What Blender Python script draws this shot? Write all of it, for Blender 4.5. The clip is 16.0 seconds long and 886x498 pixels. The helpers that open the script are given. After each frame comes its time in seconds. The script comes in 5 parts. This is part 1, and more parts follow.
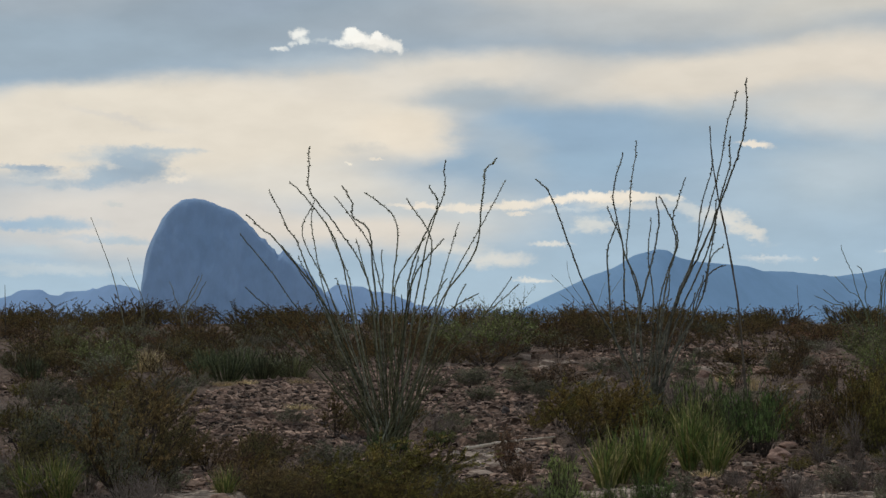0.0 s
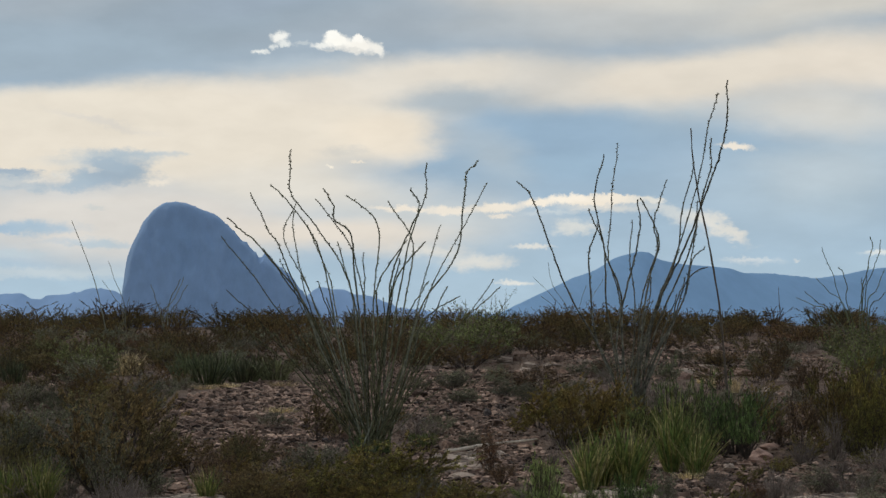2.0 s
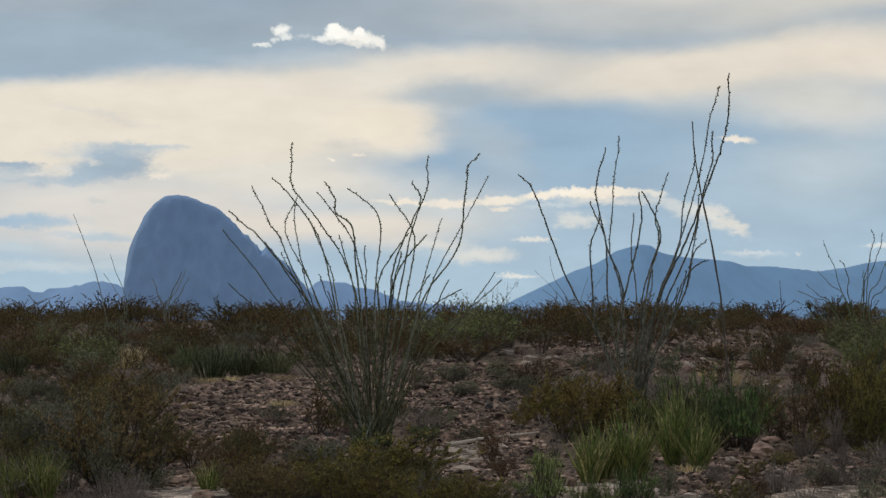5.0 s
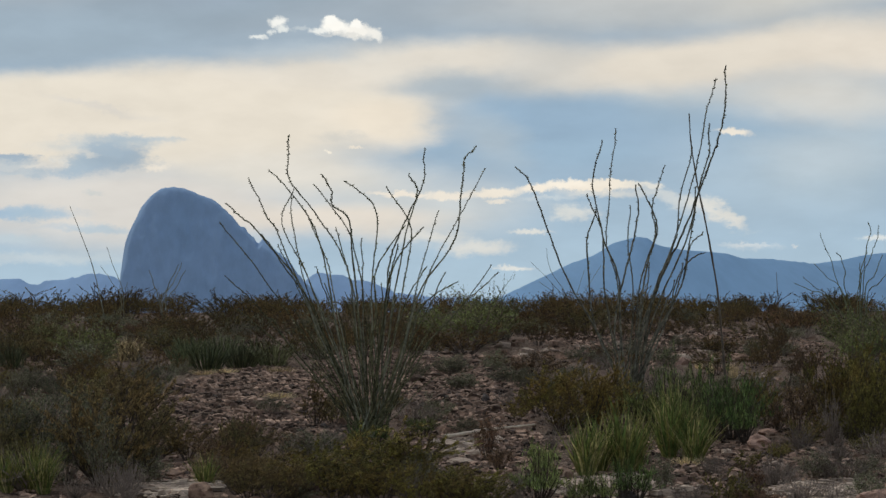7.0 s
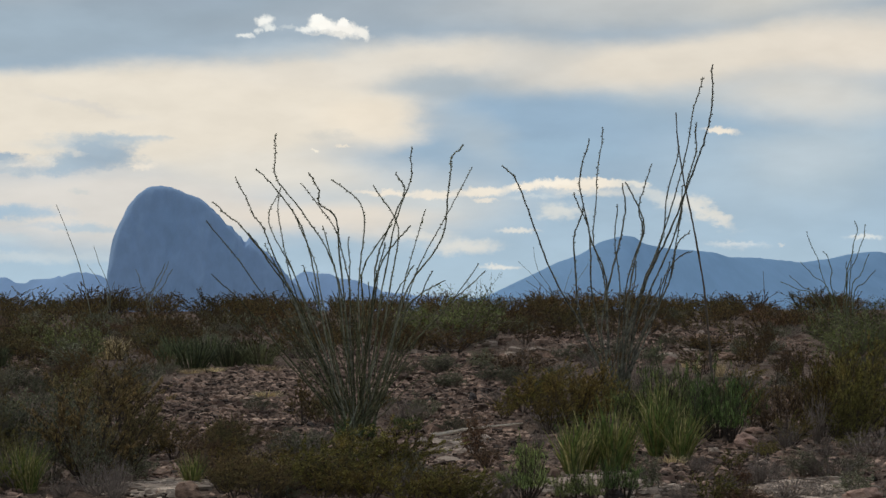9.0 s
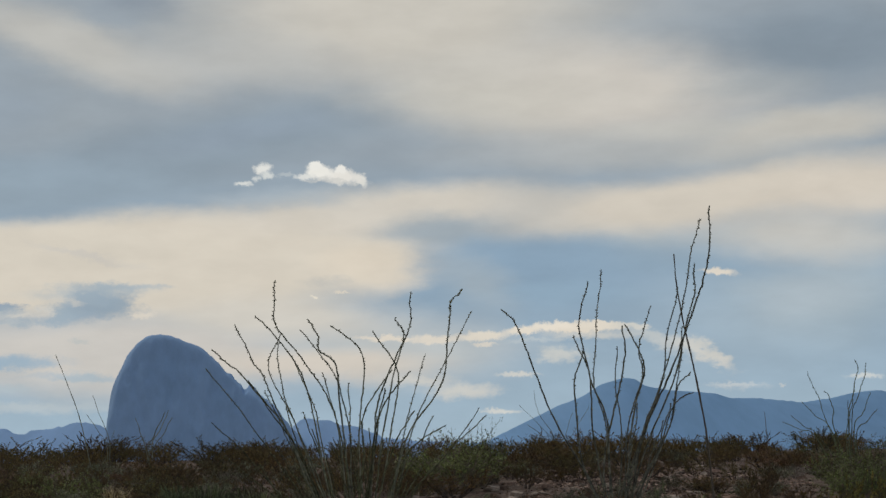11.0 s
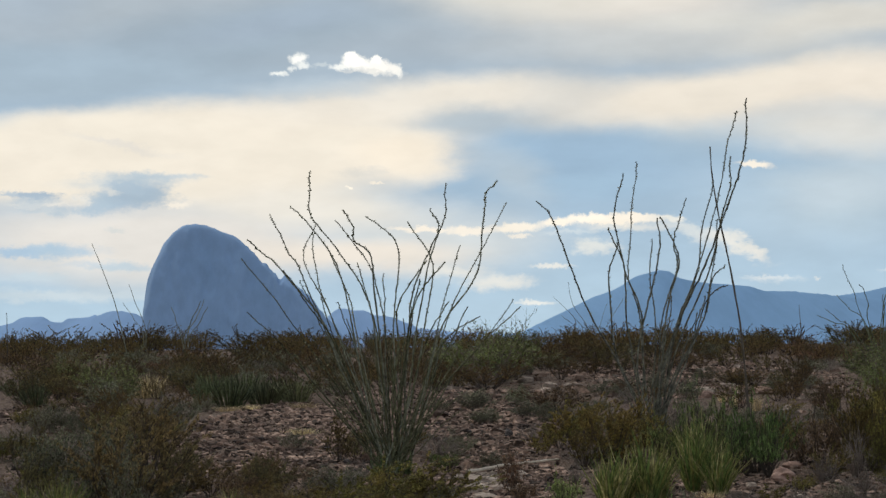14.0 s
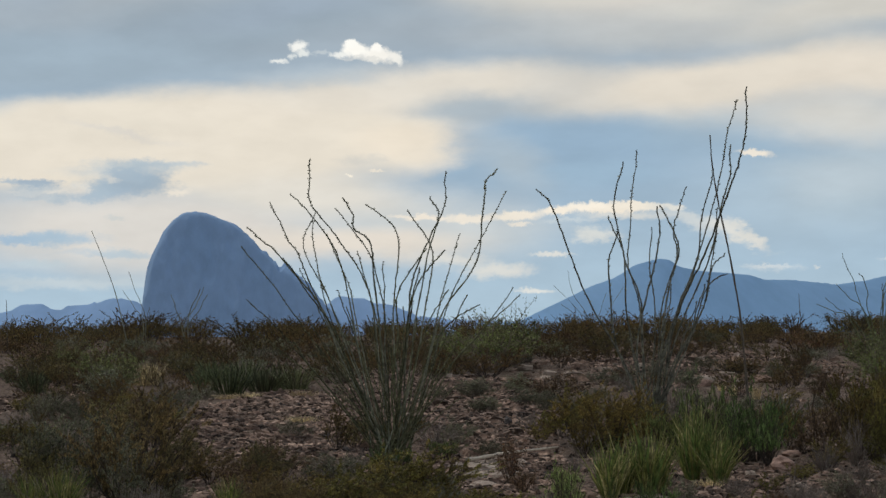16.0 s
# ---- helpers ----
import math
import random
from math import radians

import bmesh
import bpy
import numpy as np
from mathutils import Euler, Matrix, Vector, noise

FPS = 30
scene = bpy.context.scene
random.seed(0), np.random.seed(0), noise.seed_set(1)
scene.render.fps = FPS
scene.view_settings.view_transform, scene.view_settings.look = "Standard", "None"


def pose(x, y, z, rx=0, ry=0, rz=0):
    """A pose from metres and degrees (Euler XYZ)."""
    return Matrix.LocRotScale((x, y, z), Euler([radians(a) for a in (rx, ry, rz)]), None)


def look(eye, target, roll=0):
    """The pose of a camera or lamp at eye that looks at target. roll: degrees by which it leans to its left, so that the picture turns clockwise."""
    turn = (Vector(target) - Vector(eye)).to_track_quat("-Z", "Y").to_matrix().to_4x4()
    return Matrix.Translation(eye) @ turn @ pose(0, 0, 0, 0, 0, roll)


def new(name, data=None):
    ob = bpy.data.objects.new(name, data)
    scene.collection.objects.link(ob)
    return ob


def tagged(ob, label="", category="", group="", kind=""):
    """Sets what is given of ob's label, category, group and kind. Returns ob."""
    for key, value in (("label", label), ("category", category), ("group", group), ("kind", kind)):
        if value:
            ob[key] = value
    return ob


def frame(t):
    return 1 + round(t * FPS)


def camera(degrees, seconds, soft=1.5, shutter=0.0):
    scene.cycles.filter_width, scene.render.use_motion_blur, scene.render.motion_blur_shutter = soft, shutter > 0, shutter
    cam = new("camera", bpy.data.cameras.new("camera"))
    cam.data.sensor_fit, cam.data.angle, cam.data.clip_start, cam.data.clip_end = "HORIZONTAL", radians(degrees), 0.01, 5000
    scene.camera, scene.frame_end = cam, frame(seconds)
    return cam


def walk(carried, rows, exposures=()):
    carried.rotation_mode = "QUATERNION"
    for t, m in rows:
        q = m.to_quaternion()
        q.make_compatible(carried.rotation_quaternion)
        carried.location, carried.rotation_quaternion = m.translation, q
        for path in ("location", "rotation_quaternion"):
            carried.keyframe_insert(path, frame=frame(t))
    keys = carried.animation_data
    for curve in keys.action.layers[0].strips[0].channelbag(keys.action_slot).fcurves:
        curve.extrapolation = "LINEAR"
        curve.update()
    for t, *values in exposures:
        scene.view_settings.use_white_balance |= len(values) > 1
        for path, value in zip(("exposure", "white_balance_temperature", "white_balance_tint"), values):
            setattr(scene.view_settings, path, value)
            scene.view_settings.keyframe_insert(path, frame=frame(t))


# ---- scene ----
EYE = 1.6
cam = camera(24.0, 16.0, soft=1.45)
# seconds, yaw, pitch, roll in degrees: a hand-held long lens that turns where it stands
ROWS = [
    (0, 0, 1.693, 0),
    (0.5, -0.175, 1.744, 0.081),
    (1, -0.34, 1.741, 0.072),
    (1.5, -0.482, 1.762, 0.053),
    (2, -0.503, 1.766, 0.143),
    (2.5, -0.459, 1.796, 0.144),
    (3, -0.443, 1.727, 0.222),
    (3.5, -0.44, 1.701, 0.18),
    (4, -0.463, 1.699, 0.171),
    (6.5, -0.46, 1.363, 0.118),
    (7, -0.554, 1.364, 0.142),
    (7.5, -0.696, 1.308, 0.187),
    (8, -0.87, 1.347, 0.135),
    (8.2, -0.883, 1.34, 0.14),
    (9, -0.91, 1.33, 0.15),
    (9.7, -0.93, 1.35, 0.17),
    (10, -0.95, 1.48, 0.26),
    (10.3, -1.035, 2.956, 0.719),
    (10.4, -1.12, 3.76, 0.84),
    (10.5, -1.191, 4.375, 1.085),
    (10.6, -1.2, 4.75, 1.05),
    (10.8, -1.08, 5.32, 1.05),
    (11, -0.883, 5.306, 0.959),
    (11.5, -0.289, 5.204, 0.887),
    (12, -0.086, 5.017, 0.981),
    (12.5, 0.128, 4.599, 0.933),
    (13, -0.058, 4.295, 0.847),
    (13.5, 0.027, 2.858, 0.721),
    (14, 0.056, 2.328, 0.568),
    (14.5, -0.172, 2.362, 0.527),
    (15, -0.214, 2.135, 0.48),
    (15.5, -0.146, 2.047, 0.444),
    (16, 0.046, 1.999, 0.458),
]
EXPOSURES = [(0.0, -0.06), (0.4, 0.0), (8.2, 0.0), (9.9, -0.04), (10.3, -0.25), (10.5, -0.32), (11.0, -0.28), (11.5, 0.0), (12.0, 0.03), (12.5, 0.0), (13.0, 0.0), (13.5, 0.01), (14.0, 0.18), (14.5, 0.0), (16.0, 0.0)]
walk(cam, [(t, pose(0, 0, EYE, 90 + pitch, roll, yaw)) for t, yaw, pitch, roll in ROWS], EXPOSURES)

# ---- world, sun ----
SUN_AZ, SUN_EL = -38.0, 42.0        # degrees right of straight ahead, degrees above the horizon


class Net:
    """Short hand for building node trees."""

    def __init__(self, tree):
        self.tree = tree
        tree.nodes.clear()

    def node(self, kind, **values):
        n = self.tree.nodes.new(kind)
        for key, value in values.items():
            if key == "op":
                n.operation = value
            elif key == "blend":
                n.blend_type = value
        return n

    def link(self, a, b):
        self.tree.links.new(a, b)

    def put(self, sock, value):
        if isinstance(value, bpy.types.NodeSocket):
            self.link(value, sock)
        else:
            sock.default_value = value

    def math(self, op, a, b=0.0, c=0.0):
        n = self.node("ShaderNodeMath", op=op)
        for i, v in enumerate((a, b, c)):
            self.put(n.inputs[i], v)
        return n.outputs[0]

    def vmath(self, op, a, b=(0, 0, 0)):
        n = self.node("ShaderNodeVectorMath", op=op)
        self.put(n.inputs[0], a)
        self.put(n.inputs[1], b)
        return n.outputs["Value"] if op == "LENGTH" else n.outputs[0]

    def mix(self, fac, a, b, blend="MIX"):
        n = self.node("ShaderNodeMix", blend=blend)
        n.data_type = "RGBA"
        self.put(n.inputs[0], fac)
        for sock, v in ((n.inputs[6], a), (n.inputs[7], b)):
            self.put(sock, (*v, 1) if isinstance(v, tuple) and len(v) == 3 else v)
        return n.outputs[2]

    def noise(self, vec, scale, detail=4.0, rough=0.55, dims="3D"):
        n = self.node("ShaderNodeTexNoise")
        if vec is not None:
            self.put(n.inputs["Vector"], vec)
        n.inputs["Scale"].default_value = scale
        n.inputs["Detail"].default_value = detail
        n.inputs["Roughness"].default_value = rough
        return n

    def ramp(self, value, lo, hi, a=0.0, b=1.0):
        n = self.node("ShaderNodeMapRange")
        n.interpolation_type = "SMOOTHSTEP"
        for i, v in enumerate((value, lo, hi, a, b)):
            self.put(n.inputs[i], v)
        return n.outputs[0]

    def mapping(self, vec, loc=(0, 0, 0), turn=0.0, size=(1, 1, 1), kind="POINT"):
        n = self.node("ShaderNodeMapping")
        n.vector_type = kind
        self.put(n.inputs["Vector"], vec)
        n.inputs["Location"].default_value = loc
        n.inputs["Rotation"].default_value = (0, 0, radians(turn))
        n.inputs["Scale"].default_value = size
        return n.outputs[0]


def lin(r, g, b):
    """Linear light from display values 0 to 255."""
    return tuple(((c / 255 + 0.055) / 1.055) ** 2.4 if c > 10 else c / 255 / 12.92 for c in (r, g, b))


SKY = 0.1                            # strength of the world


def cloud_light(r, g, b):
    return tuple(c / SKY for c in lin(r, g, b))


def build_world():
    world = bpy.data.worlds.new("sky")
    world.use_nodes = True
    scene.world = world
    n = Net(world.node_tree)
    sky = n.node("ShaderNodeTexSky")
    sky.sky_type, sky.sun_disc = "NISHITA", False
    sky.sun_elevation, sky.sun_rotation = radians(SUN_EL), radians(SUN_AZ)
    sky.air_density, sky.dust_density = 1.0, 1.5
    way = n.node("ShaderNodeTexCoord").outputs["Generated"]
    sep = n.node("ShaderNodeSeparateXYZ")
    n.link(way, sep.inputs[0])
    x, y, z = sep.outputs
    # degrees to the right of straight ahead, degrees above the horizon
    az = n.math("MULTIPLY", n.math("ARCTAN2", x, y), 180 / math.pi)
    el = n.math("MULTIPLY", n.math("ARCSINE", z), 180 / math.pi)
    flat = n.node("ShaderNodeCombineXYZ")
    n.link(az, flat.inputs[0])
    n.link(el, flat.inputs[1])
    flat = flat.outputs[0]
    # high overcast all round: broad drifting banks over the clear sky
    banks = n.noise(n.mapping(way, size=(1.0, 1.0, 4.0)), 1.6, 4.0).outputs[0]
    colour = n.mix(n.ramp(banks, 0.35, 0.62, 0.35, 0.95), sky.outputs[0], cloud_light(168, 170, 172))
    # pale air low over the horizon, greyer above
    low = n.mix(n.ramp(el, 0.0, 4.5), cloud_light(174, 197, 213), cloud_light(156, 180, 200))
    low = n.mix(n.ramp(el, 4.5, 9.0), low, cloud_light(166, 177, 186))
    ahead = n.math("MULTIPLY", n.ramp(y, 0.75, 0.93), n.ramp(el, 24.0, 12.0))
    colour = n.mix(ahead, colour, low)
    # uneven edges: the field is bent by long flat noise, by wisps and by fine curls
    half = (0.5, 0.5, 0.5)
    w1 = n.noise(n.mapping(flat, size=(0.35, 1.0, 1)), 0.5, 2.0, 0.5).outputs["Color"]
    w2 = n.noise(n.mapping(flat, size=(0.5, 1.0, 1)), 2.6, 5.0, 0.62).outputs["Color"]
    w3 = n.noise(n.mapping(flat, size=(0.8, 1.0, 1)), 8.0, 4.0, 0.6).outputs["Color"]
    soft = n.vmath("ADD", flat, n.vmath("MULTIPLY", n.vmath("SUBTRACT", w1, half), (2.6, 0.9, 0)))
    soft = n.vmath("ADD", soft, n.vmath("MULTIPLY", n.vmath("SUBTRACT", w2, half), (0.75, 0.24, 0)))
    wisp = n.vmath("ADD", flat, n.vmath("MULTIPLY", n.vmath("SUBTRACT", w2, half), (1.6, 0.5, 0)))
    wisp = n.vmath("ADD", wisp, n.vmath("MULTIPLY", n.vmath("SUBTRACT", w3, half), (0.35, 0.18, 0)))
    crisp = n.vmath("ADD", flat, n.vmath("MULTIPLY", n.vmath("SUBTRACT", w2, half), (0.35, 0.12, 0)))
    crisp = n.vmath("ADD", crisp, n.vmath("MULTIPLY", n.vmath("SUBTRACT", w3, half), (0.30, 0.26, 0)))
    w5 = n.noise(flat, 5.0, 3.0, 0.5).outputs["Color"]
    billow = n.vmath("ADD", flat, n.vmath("MULTIPLY", n.vmath("SUBTRACT", w5, half), (0.34, 0.26, 0)))
    w4 = n.noise(flat, 24.0, 3.0, 0.6).outputs["Color"]
    crisp = n.vmath("ADD", crisp, n.vmath("MULTIPLY", n.vmath("SUBTRACT", w4, half), (0.14, 0.12, 0)))

    billow = n.vmath("ADD", billow, n.vmath("MULTIPLY", n.vmath("SUBTRACT", w4, half), (0.10, 0.09, 0)))

    fields = {"soft": soft, "wisp": wisp, "crisp": crisp, "billow": billow}
    laid = 0

    def bank(kind, az0, el0, wide, high, turn, rgb, inner, cover):
        """One bank of cloud, laid over those before it."""
        nonlocal colour, laid
        laid += 1
        if laid % 12 == 0:          # the tree is worked through in turns, since it holds few values at a time
            step = n.vmath("MULTIPLY", colour, (1e-9, 1e-9, 0))
            for key in fields:
                fields[key] = n.vmath("ADD", fields[key], step)
        r = n.vmath("LENGTH", n.mapping(fields[kind], (az0, el0, 0), turn, (wide, high, 1), "TEXTURE"))
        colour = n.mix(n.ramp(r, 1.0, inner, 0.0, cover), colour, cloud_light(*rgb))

    bank("soft", 0.07, 11.84, 8.70, 3.11, -1, (220, 215, 204), 0.25, 0.95)
    bank("soft", -9.28, 10.96, 5.13, 1.17, -17, (210, 208, 201), 0.2, 0.85)
    bank("soft", 5.22, 9.51, 7.46, 1.94, -1, (224, 218, 208), 0.2, 0.93)
    bank("soft", 10.91, 8.40, 4.66, 0.70, 8, (214, 210, 200), 0.2, 0.85)
    bank("soft", -7.44, 12.05, 1.86, 0.93, -1, (148, 160, 172), 0.1, 0.8)
    bank("soft", -10.18, 9.20, 4.04, 1.71, -11, (169, 180, 188), 0.1, 0.6)
    bank("soft", -6.05, 8.14, 8.70, 1.32, 9, (154, 170, 183), 0.25, 0.9)
    bank("soft", -10.18, 7.22, 6.53, 1.09, -1, (161, 179, 193), 0.25, 0.9)
    bank("soft", 11.89, 10.64, 5.28, 1.71, 4, (144, 159, 172), 0.25, 0.92)
    bank("soft", 9.57, 9.60, 3.11, 0.78, 4, (177, 184, 187), 0.1, 0.6)
    bank("soft", -5.29, 10.42, 5.12, 1.16, 1, (205, 205, 201), 0.1, 0.7)
    bank("soft", 2.07, 9.49, 4.66, 1.71, -1, (216, 213, 203), 0.1, 0.7)
    bank("soft", -4.68, 8.57, 4.04, 0.65, 7, (158, 173, 188), 0.1, 0.7)
    bank("soft", -11.28, 9.23, 2.33, 1.55, -1, (164, 179, 193), 0.1, 0.6)
    bank("soft", -8.07, 11.62, 1.40, 0.43, -6, (168, 179, 188), 0.1, 0.6)
    bank("soft", 5.62, 7.67, 2.95, 0.43, 3, (166, 177, 185), 0.1, 0.7)
    bank("soft", 10.52, 7.40, 2.17, 0.25, 7, (178, 186, 190), 0.1, 0.6)
    bank("soft", 7.50, 8.48, 3.42, 0.43, 2, (214, 212, 203), 0.1, 0.6)
    bank("soft", 5.38, 7.89, 6.52, 0.96, 2, (200, 201, 198), 0.1, 0.65)
    bank("soft", 9.82, 7.78, 3.11, 0.62, 4, (206, 206, 201), 0.1, 0.6)
    bank("soft", 11.34, 7.47, 3.11, 0.40, 11, (191, 196, 197), 0.1, 0.5)
    bank("soft", -7.29, 4.94, 9.94, 1.79, 2, (234, 225, 209), 0.6, 0.97)
    bank("soft", -1.25, 6.42, 7.46, 0.78, 3, (231, 223, 209), 0.35, 0.9)
    bank("soft", -9.87, 5.58, 5.13, 0.96, 0, (232, 224, 209), 0.4, 0.95)
    bank("soft", 7.15, 5.52, 8.08, 0.75, -1, (191, 199, 202), 0.1, 0.8)
    bank("soft", 8.41, 6.57, 9.32, 0.96, 5, (228, 219, 204), 0.3, 0.95)
    bank("soft", 12.37, 6.74, 4.04, 1.40, 5, (229, 220, 206), 0.3, 0.9)
    bank("soft", 11.72, 5.39, 4.04, 0.93, -1, (199, 203, 203), 0.1, 0.7)
    bank("soft", -1.11, 4.74, 2.02, 1.01, -1, (239, 228, 210), 0.3, 0.9)
    bank("soft", -8.05, 2.49, 8.08, 1.55, -1, (225, 219, 210), 0.3, 0.9)
    bank("soft", -0.36, 2.56, 5.13, 1.40, -1, (210, 213, 211), 0.2, 0.85)
    bank("soft", 9.39, 3.31, 4.66, 2.02, -1, (178, 197, 210), 0.1, 0.7)
    bank("soft", -3.91, 3.53, 5.13, 0.93, -1, (229, 223, 211), 0.2, 0.9)
    bank("soft", -2.53, 2.12, 4.97, 0.65, -1, (231, 221, 207), 0.2, 0.85)
    bank("soft", 11.98, 3.86, 4.04, 2.02, -1, (184, 199, 207), 0.1, 0.65)
    bank("soft", 0.93, 5.88, 2.95, 0.59, -3, (169, 182, 191), 0.2, 0.8)
    bank("soft", 3.72, 4.95, 4.19, 1.09, -1, (151, 177, 199), 0.35, 0.95)
    bank("soft", 8.52, 5.02, 5.13, 0.78, -1, (158, 182, 201), 0.15, 0.75)
    bank("soft", 1.84, 4.39, 1.71, 1.09, -31, (182, 194, 201), 0.1, 0.6)
    bank("soft", 4.33, 4.04, 2.80, 0.62, -1, (156, 183, 204), 0.2, 0.75)
    bank("wisp", -10.76, 2.32, 2.02, 0.25, -1, (174, 195, 212), 0.1, 0.85)
    bank("wisp", -9.26, 1.92, 2.18, 0.16, -1, (191, 203, 212), 0.1, 0.7)
    bank("wisp", -10.15, 1.13, 4.04, 0.25, -1, (199, 210, 215), 0.1, 0.8)
    bank("wisp", -2.20, 4.44, 1.09, 0.22, -1, (210, 208, 201), 0.1, 0.7)
    bank("wisp", -8.63, 4.24, 2.33, 0.34, 2, (190, 201, 207), 0.1, 0.85)
    bank("wisp", -7.49, 4.37, 1.40, 0.14, -3, (184, 198, 207), 0.1, 0.7)
    bank("wisp", -8.93, 3.71, 1.12, 0.50, 3, (160, 180, 197), 0.25, 0.92)
    bank("wisp", -8.07, 3.84, 0.95, 0.46, -4, (159, 179, 195), 0.25, 0.9)
    bank("wisp", -8.63, 4.08, 0.93, 0.28, 0, (166, 185, 200), 0.3, 0.85)
    bank("wisp", -9.62, 3.49, 0.62, 0.25, 0, (170, 188, 202), 0.3, 0.8)
    bank("wisp", -11.12, 3.81, 0.96, 0.16, 1, (158, 177, 194), 0.35, 0.92)
    bank("wisp", -11.84, 3.86, 0.62, 0.12, 0, (170, 187, 201), 0.2, 0.8)
    bank("wisp", -11.12, 3.58, 1.09, 0.09, 1, (240, 232, 218), 0.2, 0.85)
    bank("wisp", -10.97, 3.42, 1.40, 0.09, 0, (192, 203, 209), 0.2, 0.6)
    bank("wisp", -9.95, 3.70, 0.25, 0.19, 0, (238, 231, 218), 0.2, 0.8)
    bank("wisp", -7.30, 3.57, 0.40, 0.16, 0, (240, 231, 216), 0.2, 0.75)
    bank("wisp", -8.93, 2.92, 0.47, 0.11, -3, (204, 208, 206), 0.2, 0.75)
    bank("wisp", -11.56, 2.28, 0.96, 0.20, 0, (166, 191, 212), 0.3, 0.9)
    bank("wisp", -9.41, 3.67, 0.93, 0.47, 0, (170, 188, 201), 0.1, 0.75)
    bank("wisp", -8.27, 4.36, 1.17, 0.26, -4, (172, 189, 201), 0.1, 0.75)
    bank("wisp", -11.22, 3.62, 1.01, 0.28, 2, (174, 190, 202), 0.1, 0.7)
    bank("wisp", -10.39, 3.44, 0.54, 0.17, 0, (172, 188, 200), 0.1, 0.65)
    bank("wisp", -9.03, 3.93, 0.47, 0.16, -5, (232, 226, 214), 0.2, 0.45)
    bank("wisp", -10.62, 2.31, 1.32, 0.34, 3, (172, 194, 210), 0.1, 0.85)
    bank("wisp", -8.81, 1.91, 1.24, 0.23, -2, (184, 201, 211), 0.1, 0.7)
    bank("wisp", -11.14, 1.61, 1.32, 0.19, 0, (190, 206, 214), 0.1, 0.6)
    bank("wisp", -8.79, 5.18, 2.17, 0.19, -12, (218, 214, 207), 0.1, 0.6)
    bank("soft", 10.71, 5.41, 3.57, 0.96, -8, (218, 215, 207), 0.15, 0.75)
    bank("soft", 11.00, 3.96, 2.64, 1.09, 0, (190, 203, 211), 0.1, 0.7)
    bank("wisp", 4.14, 2.38, 0.93, 0.31, -1, (218, 220, 215), 0.1, 0.85)
    bank("wisp", 7.61, 2.58, 0.78, 0.25, -11, (218, 220, 216), 0.1, 0.8)
    bank("wisp", 8.22, 2.23, 1.17, 0.28, -29, (218, 219, 214), 0.1, 0.85)
    bank("wisp", 6.31, 2.91, 0.93, 0.22, -1, (214, 217, 214), 0.1, 0.6)
    bank("wisp", 1.64, 1.45, 1.40, 0.28, -1, (210, 216, 217), 0.1, 0.75)
    bank("wisp", 4.88, 2.89, 1.71, 0.20, 0, (226, 224, 216), 0.1, 0.8)
    bank("billow", 4.65, 3.08, 1.48, 0.20, 1, (246, 236, 219), 0.45, 0.96)
    bank("billow", 3.96, 3.13, 0.93, 0.17, 1, (250, 241, 225), 0.4, 0.95)
    bank("billow", 5.35, 3.14, 0.85, 0.14, -2, (247, 238, 222), 0.4, 0.95)
    bank("wisp", 6.19, 3.11, 0.70, 0.09, -3, (232, 229, 219), 0.2, 0.8)
    bank("billow", 3.10, 3.02, 0.62, 0.16, 3, (246, 236, 219), 0.4, 0.95)
    bank("billow", 2.01, 2.90, 0.96, 0.18, 2, (242, 233, 217), 0.4, 0.95)
    bank("billow", 2.08, 2.67, 0.47, 0.08, 1, (238, 230, 216), 0.3, 0.85)
    bank("billow", 0.69, 2.82, 0.95, 0.17, 0, (240, 231, 216), 0.35, 0.93)
    bank("wisp", -0.63, 2.87, 1.16, 0.12, -1, (244, 234, 218), 0.3, 0.92)
    bank("wisp", 3.48, 2.73, 1.09, 0.12, 2, (206, 214, 216), 0.1, 0.6)
    bank("wisp", 6.91, 2.68, 0.85, 0.36, -20, (216, 219, 216), 0.1, 0.75)
    bank("wisp", 6.11, 3.10, 0.85, 0.16, -2, (226, 225, 217), 0.1, 0.7)
    bank("wisp", 7.94, 2.36, 0.93, 0.39, -25, (220, 221, 216), 0.1, 0.6)
    bank("billow", 8.51, 4.53, 0.65, 0.12, -7, (240, 231, 216), 0.3, 0.95)
    bank("billow", 2.97, 1.83, 0.81, 0.09, -1, (227, 226, 219), 0.2, 0.9)
    bank("billow", 2.48, 0.83, 0.81, 0.09, -3, (227, 227, 221), 0.2, 0.9)
    bank("wisp", 1.36, 1.41, 1.48, 0.31, 1, (224, 223, 216), 0.1, 0.8)
    bank("wisp", 0.36, 1.69, 1.40, 0.25, 1, (228, 224, 214), 0.1, 0.7)
    bank("wisp", 8.09, 2.39, 0.93, 0.34, -31, (226, 224, 216), 0.1, 0.5)
    bank("wisp", 8.46, 2.00, 0.47, 0.19, -36, (232, 228, 219), 0.1, 0.5)
    bank("wisp", 4.09, 2.32, 0.70, 0.31, -1, (216, 219, 216), 0.1, 0.7)
    bank("wisp", 8.97, 1.39, 1.09, 0.12, -1, (206, 214, 218), 0.1, 0.6)
    bank("crisp", 8.88, 1.45, 1.09, 0.09, -1, (210, 217, 220), 0.1, 0.8)
    bank("crisp", 10.18, 1.39, 0.14, 0.06, -1, (218, 220, 218), 0.3, 0.6)
    bank("billow", 12.35, 1.60, 0.70, 0.09, -1, (220, 225, 224), 0.2, 0.9)
    bank("crisp", -2.58, 4.03, 0.11, 0.06, -1, (248, 240, 223), 0.3, 0.95)
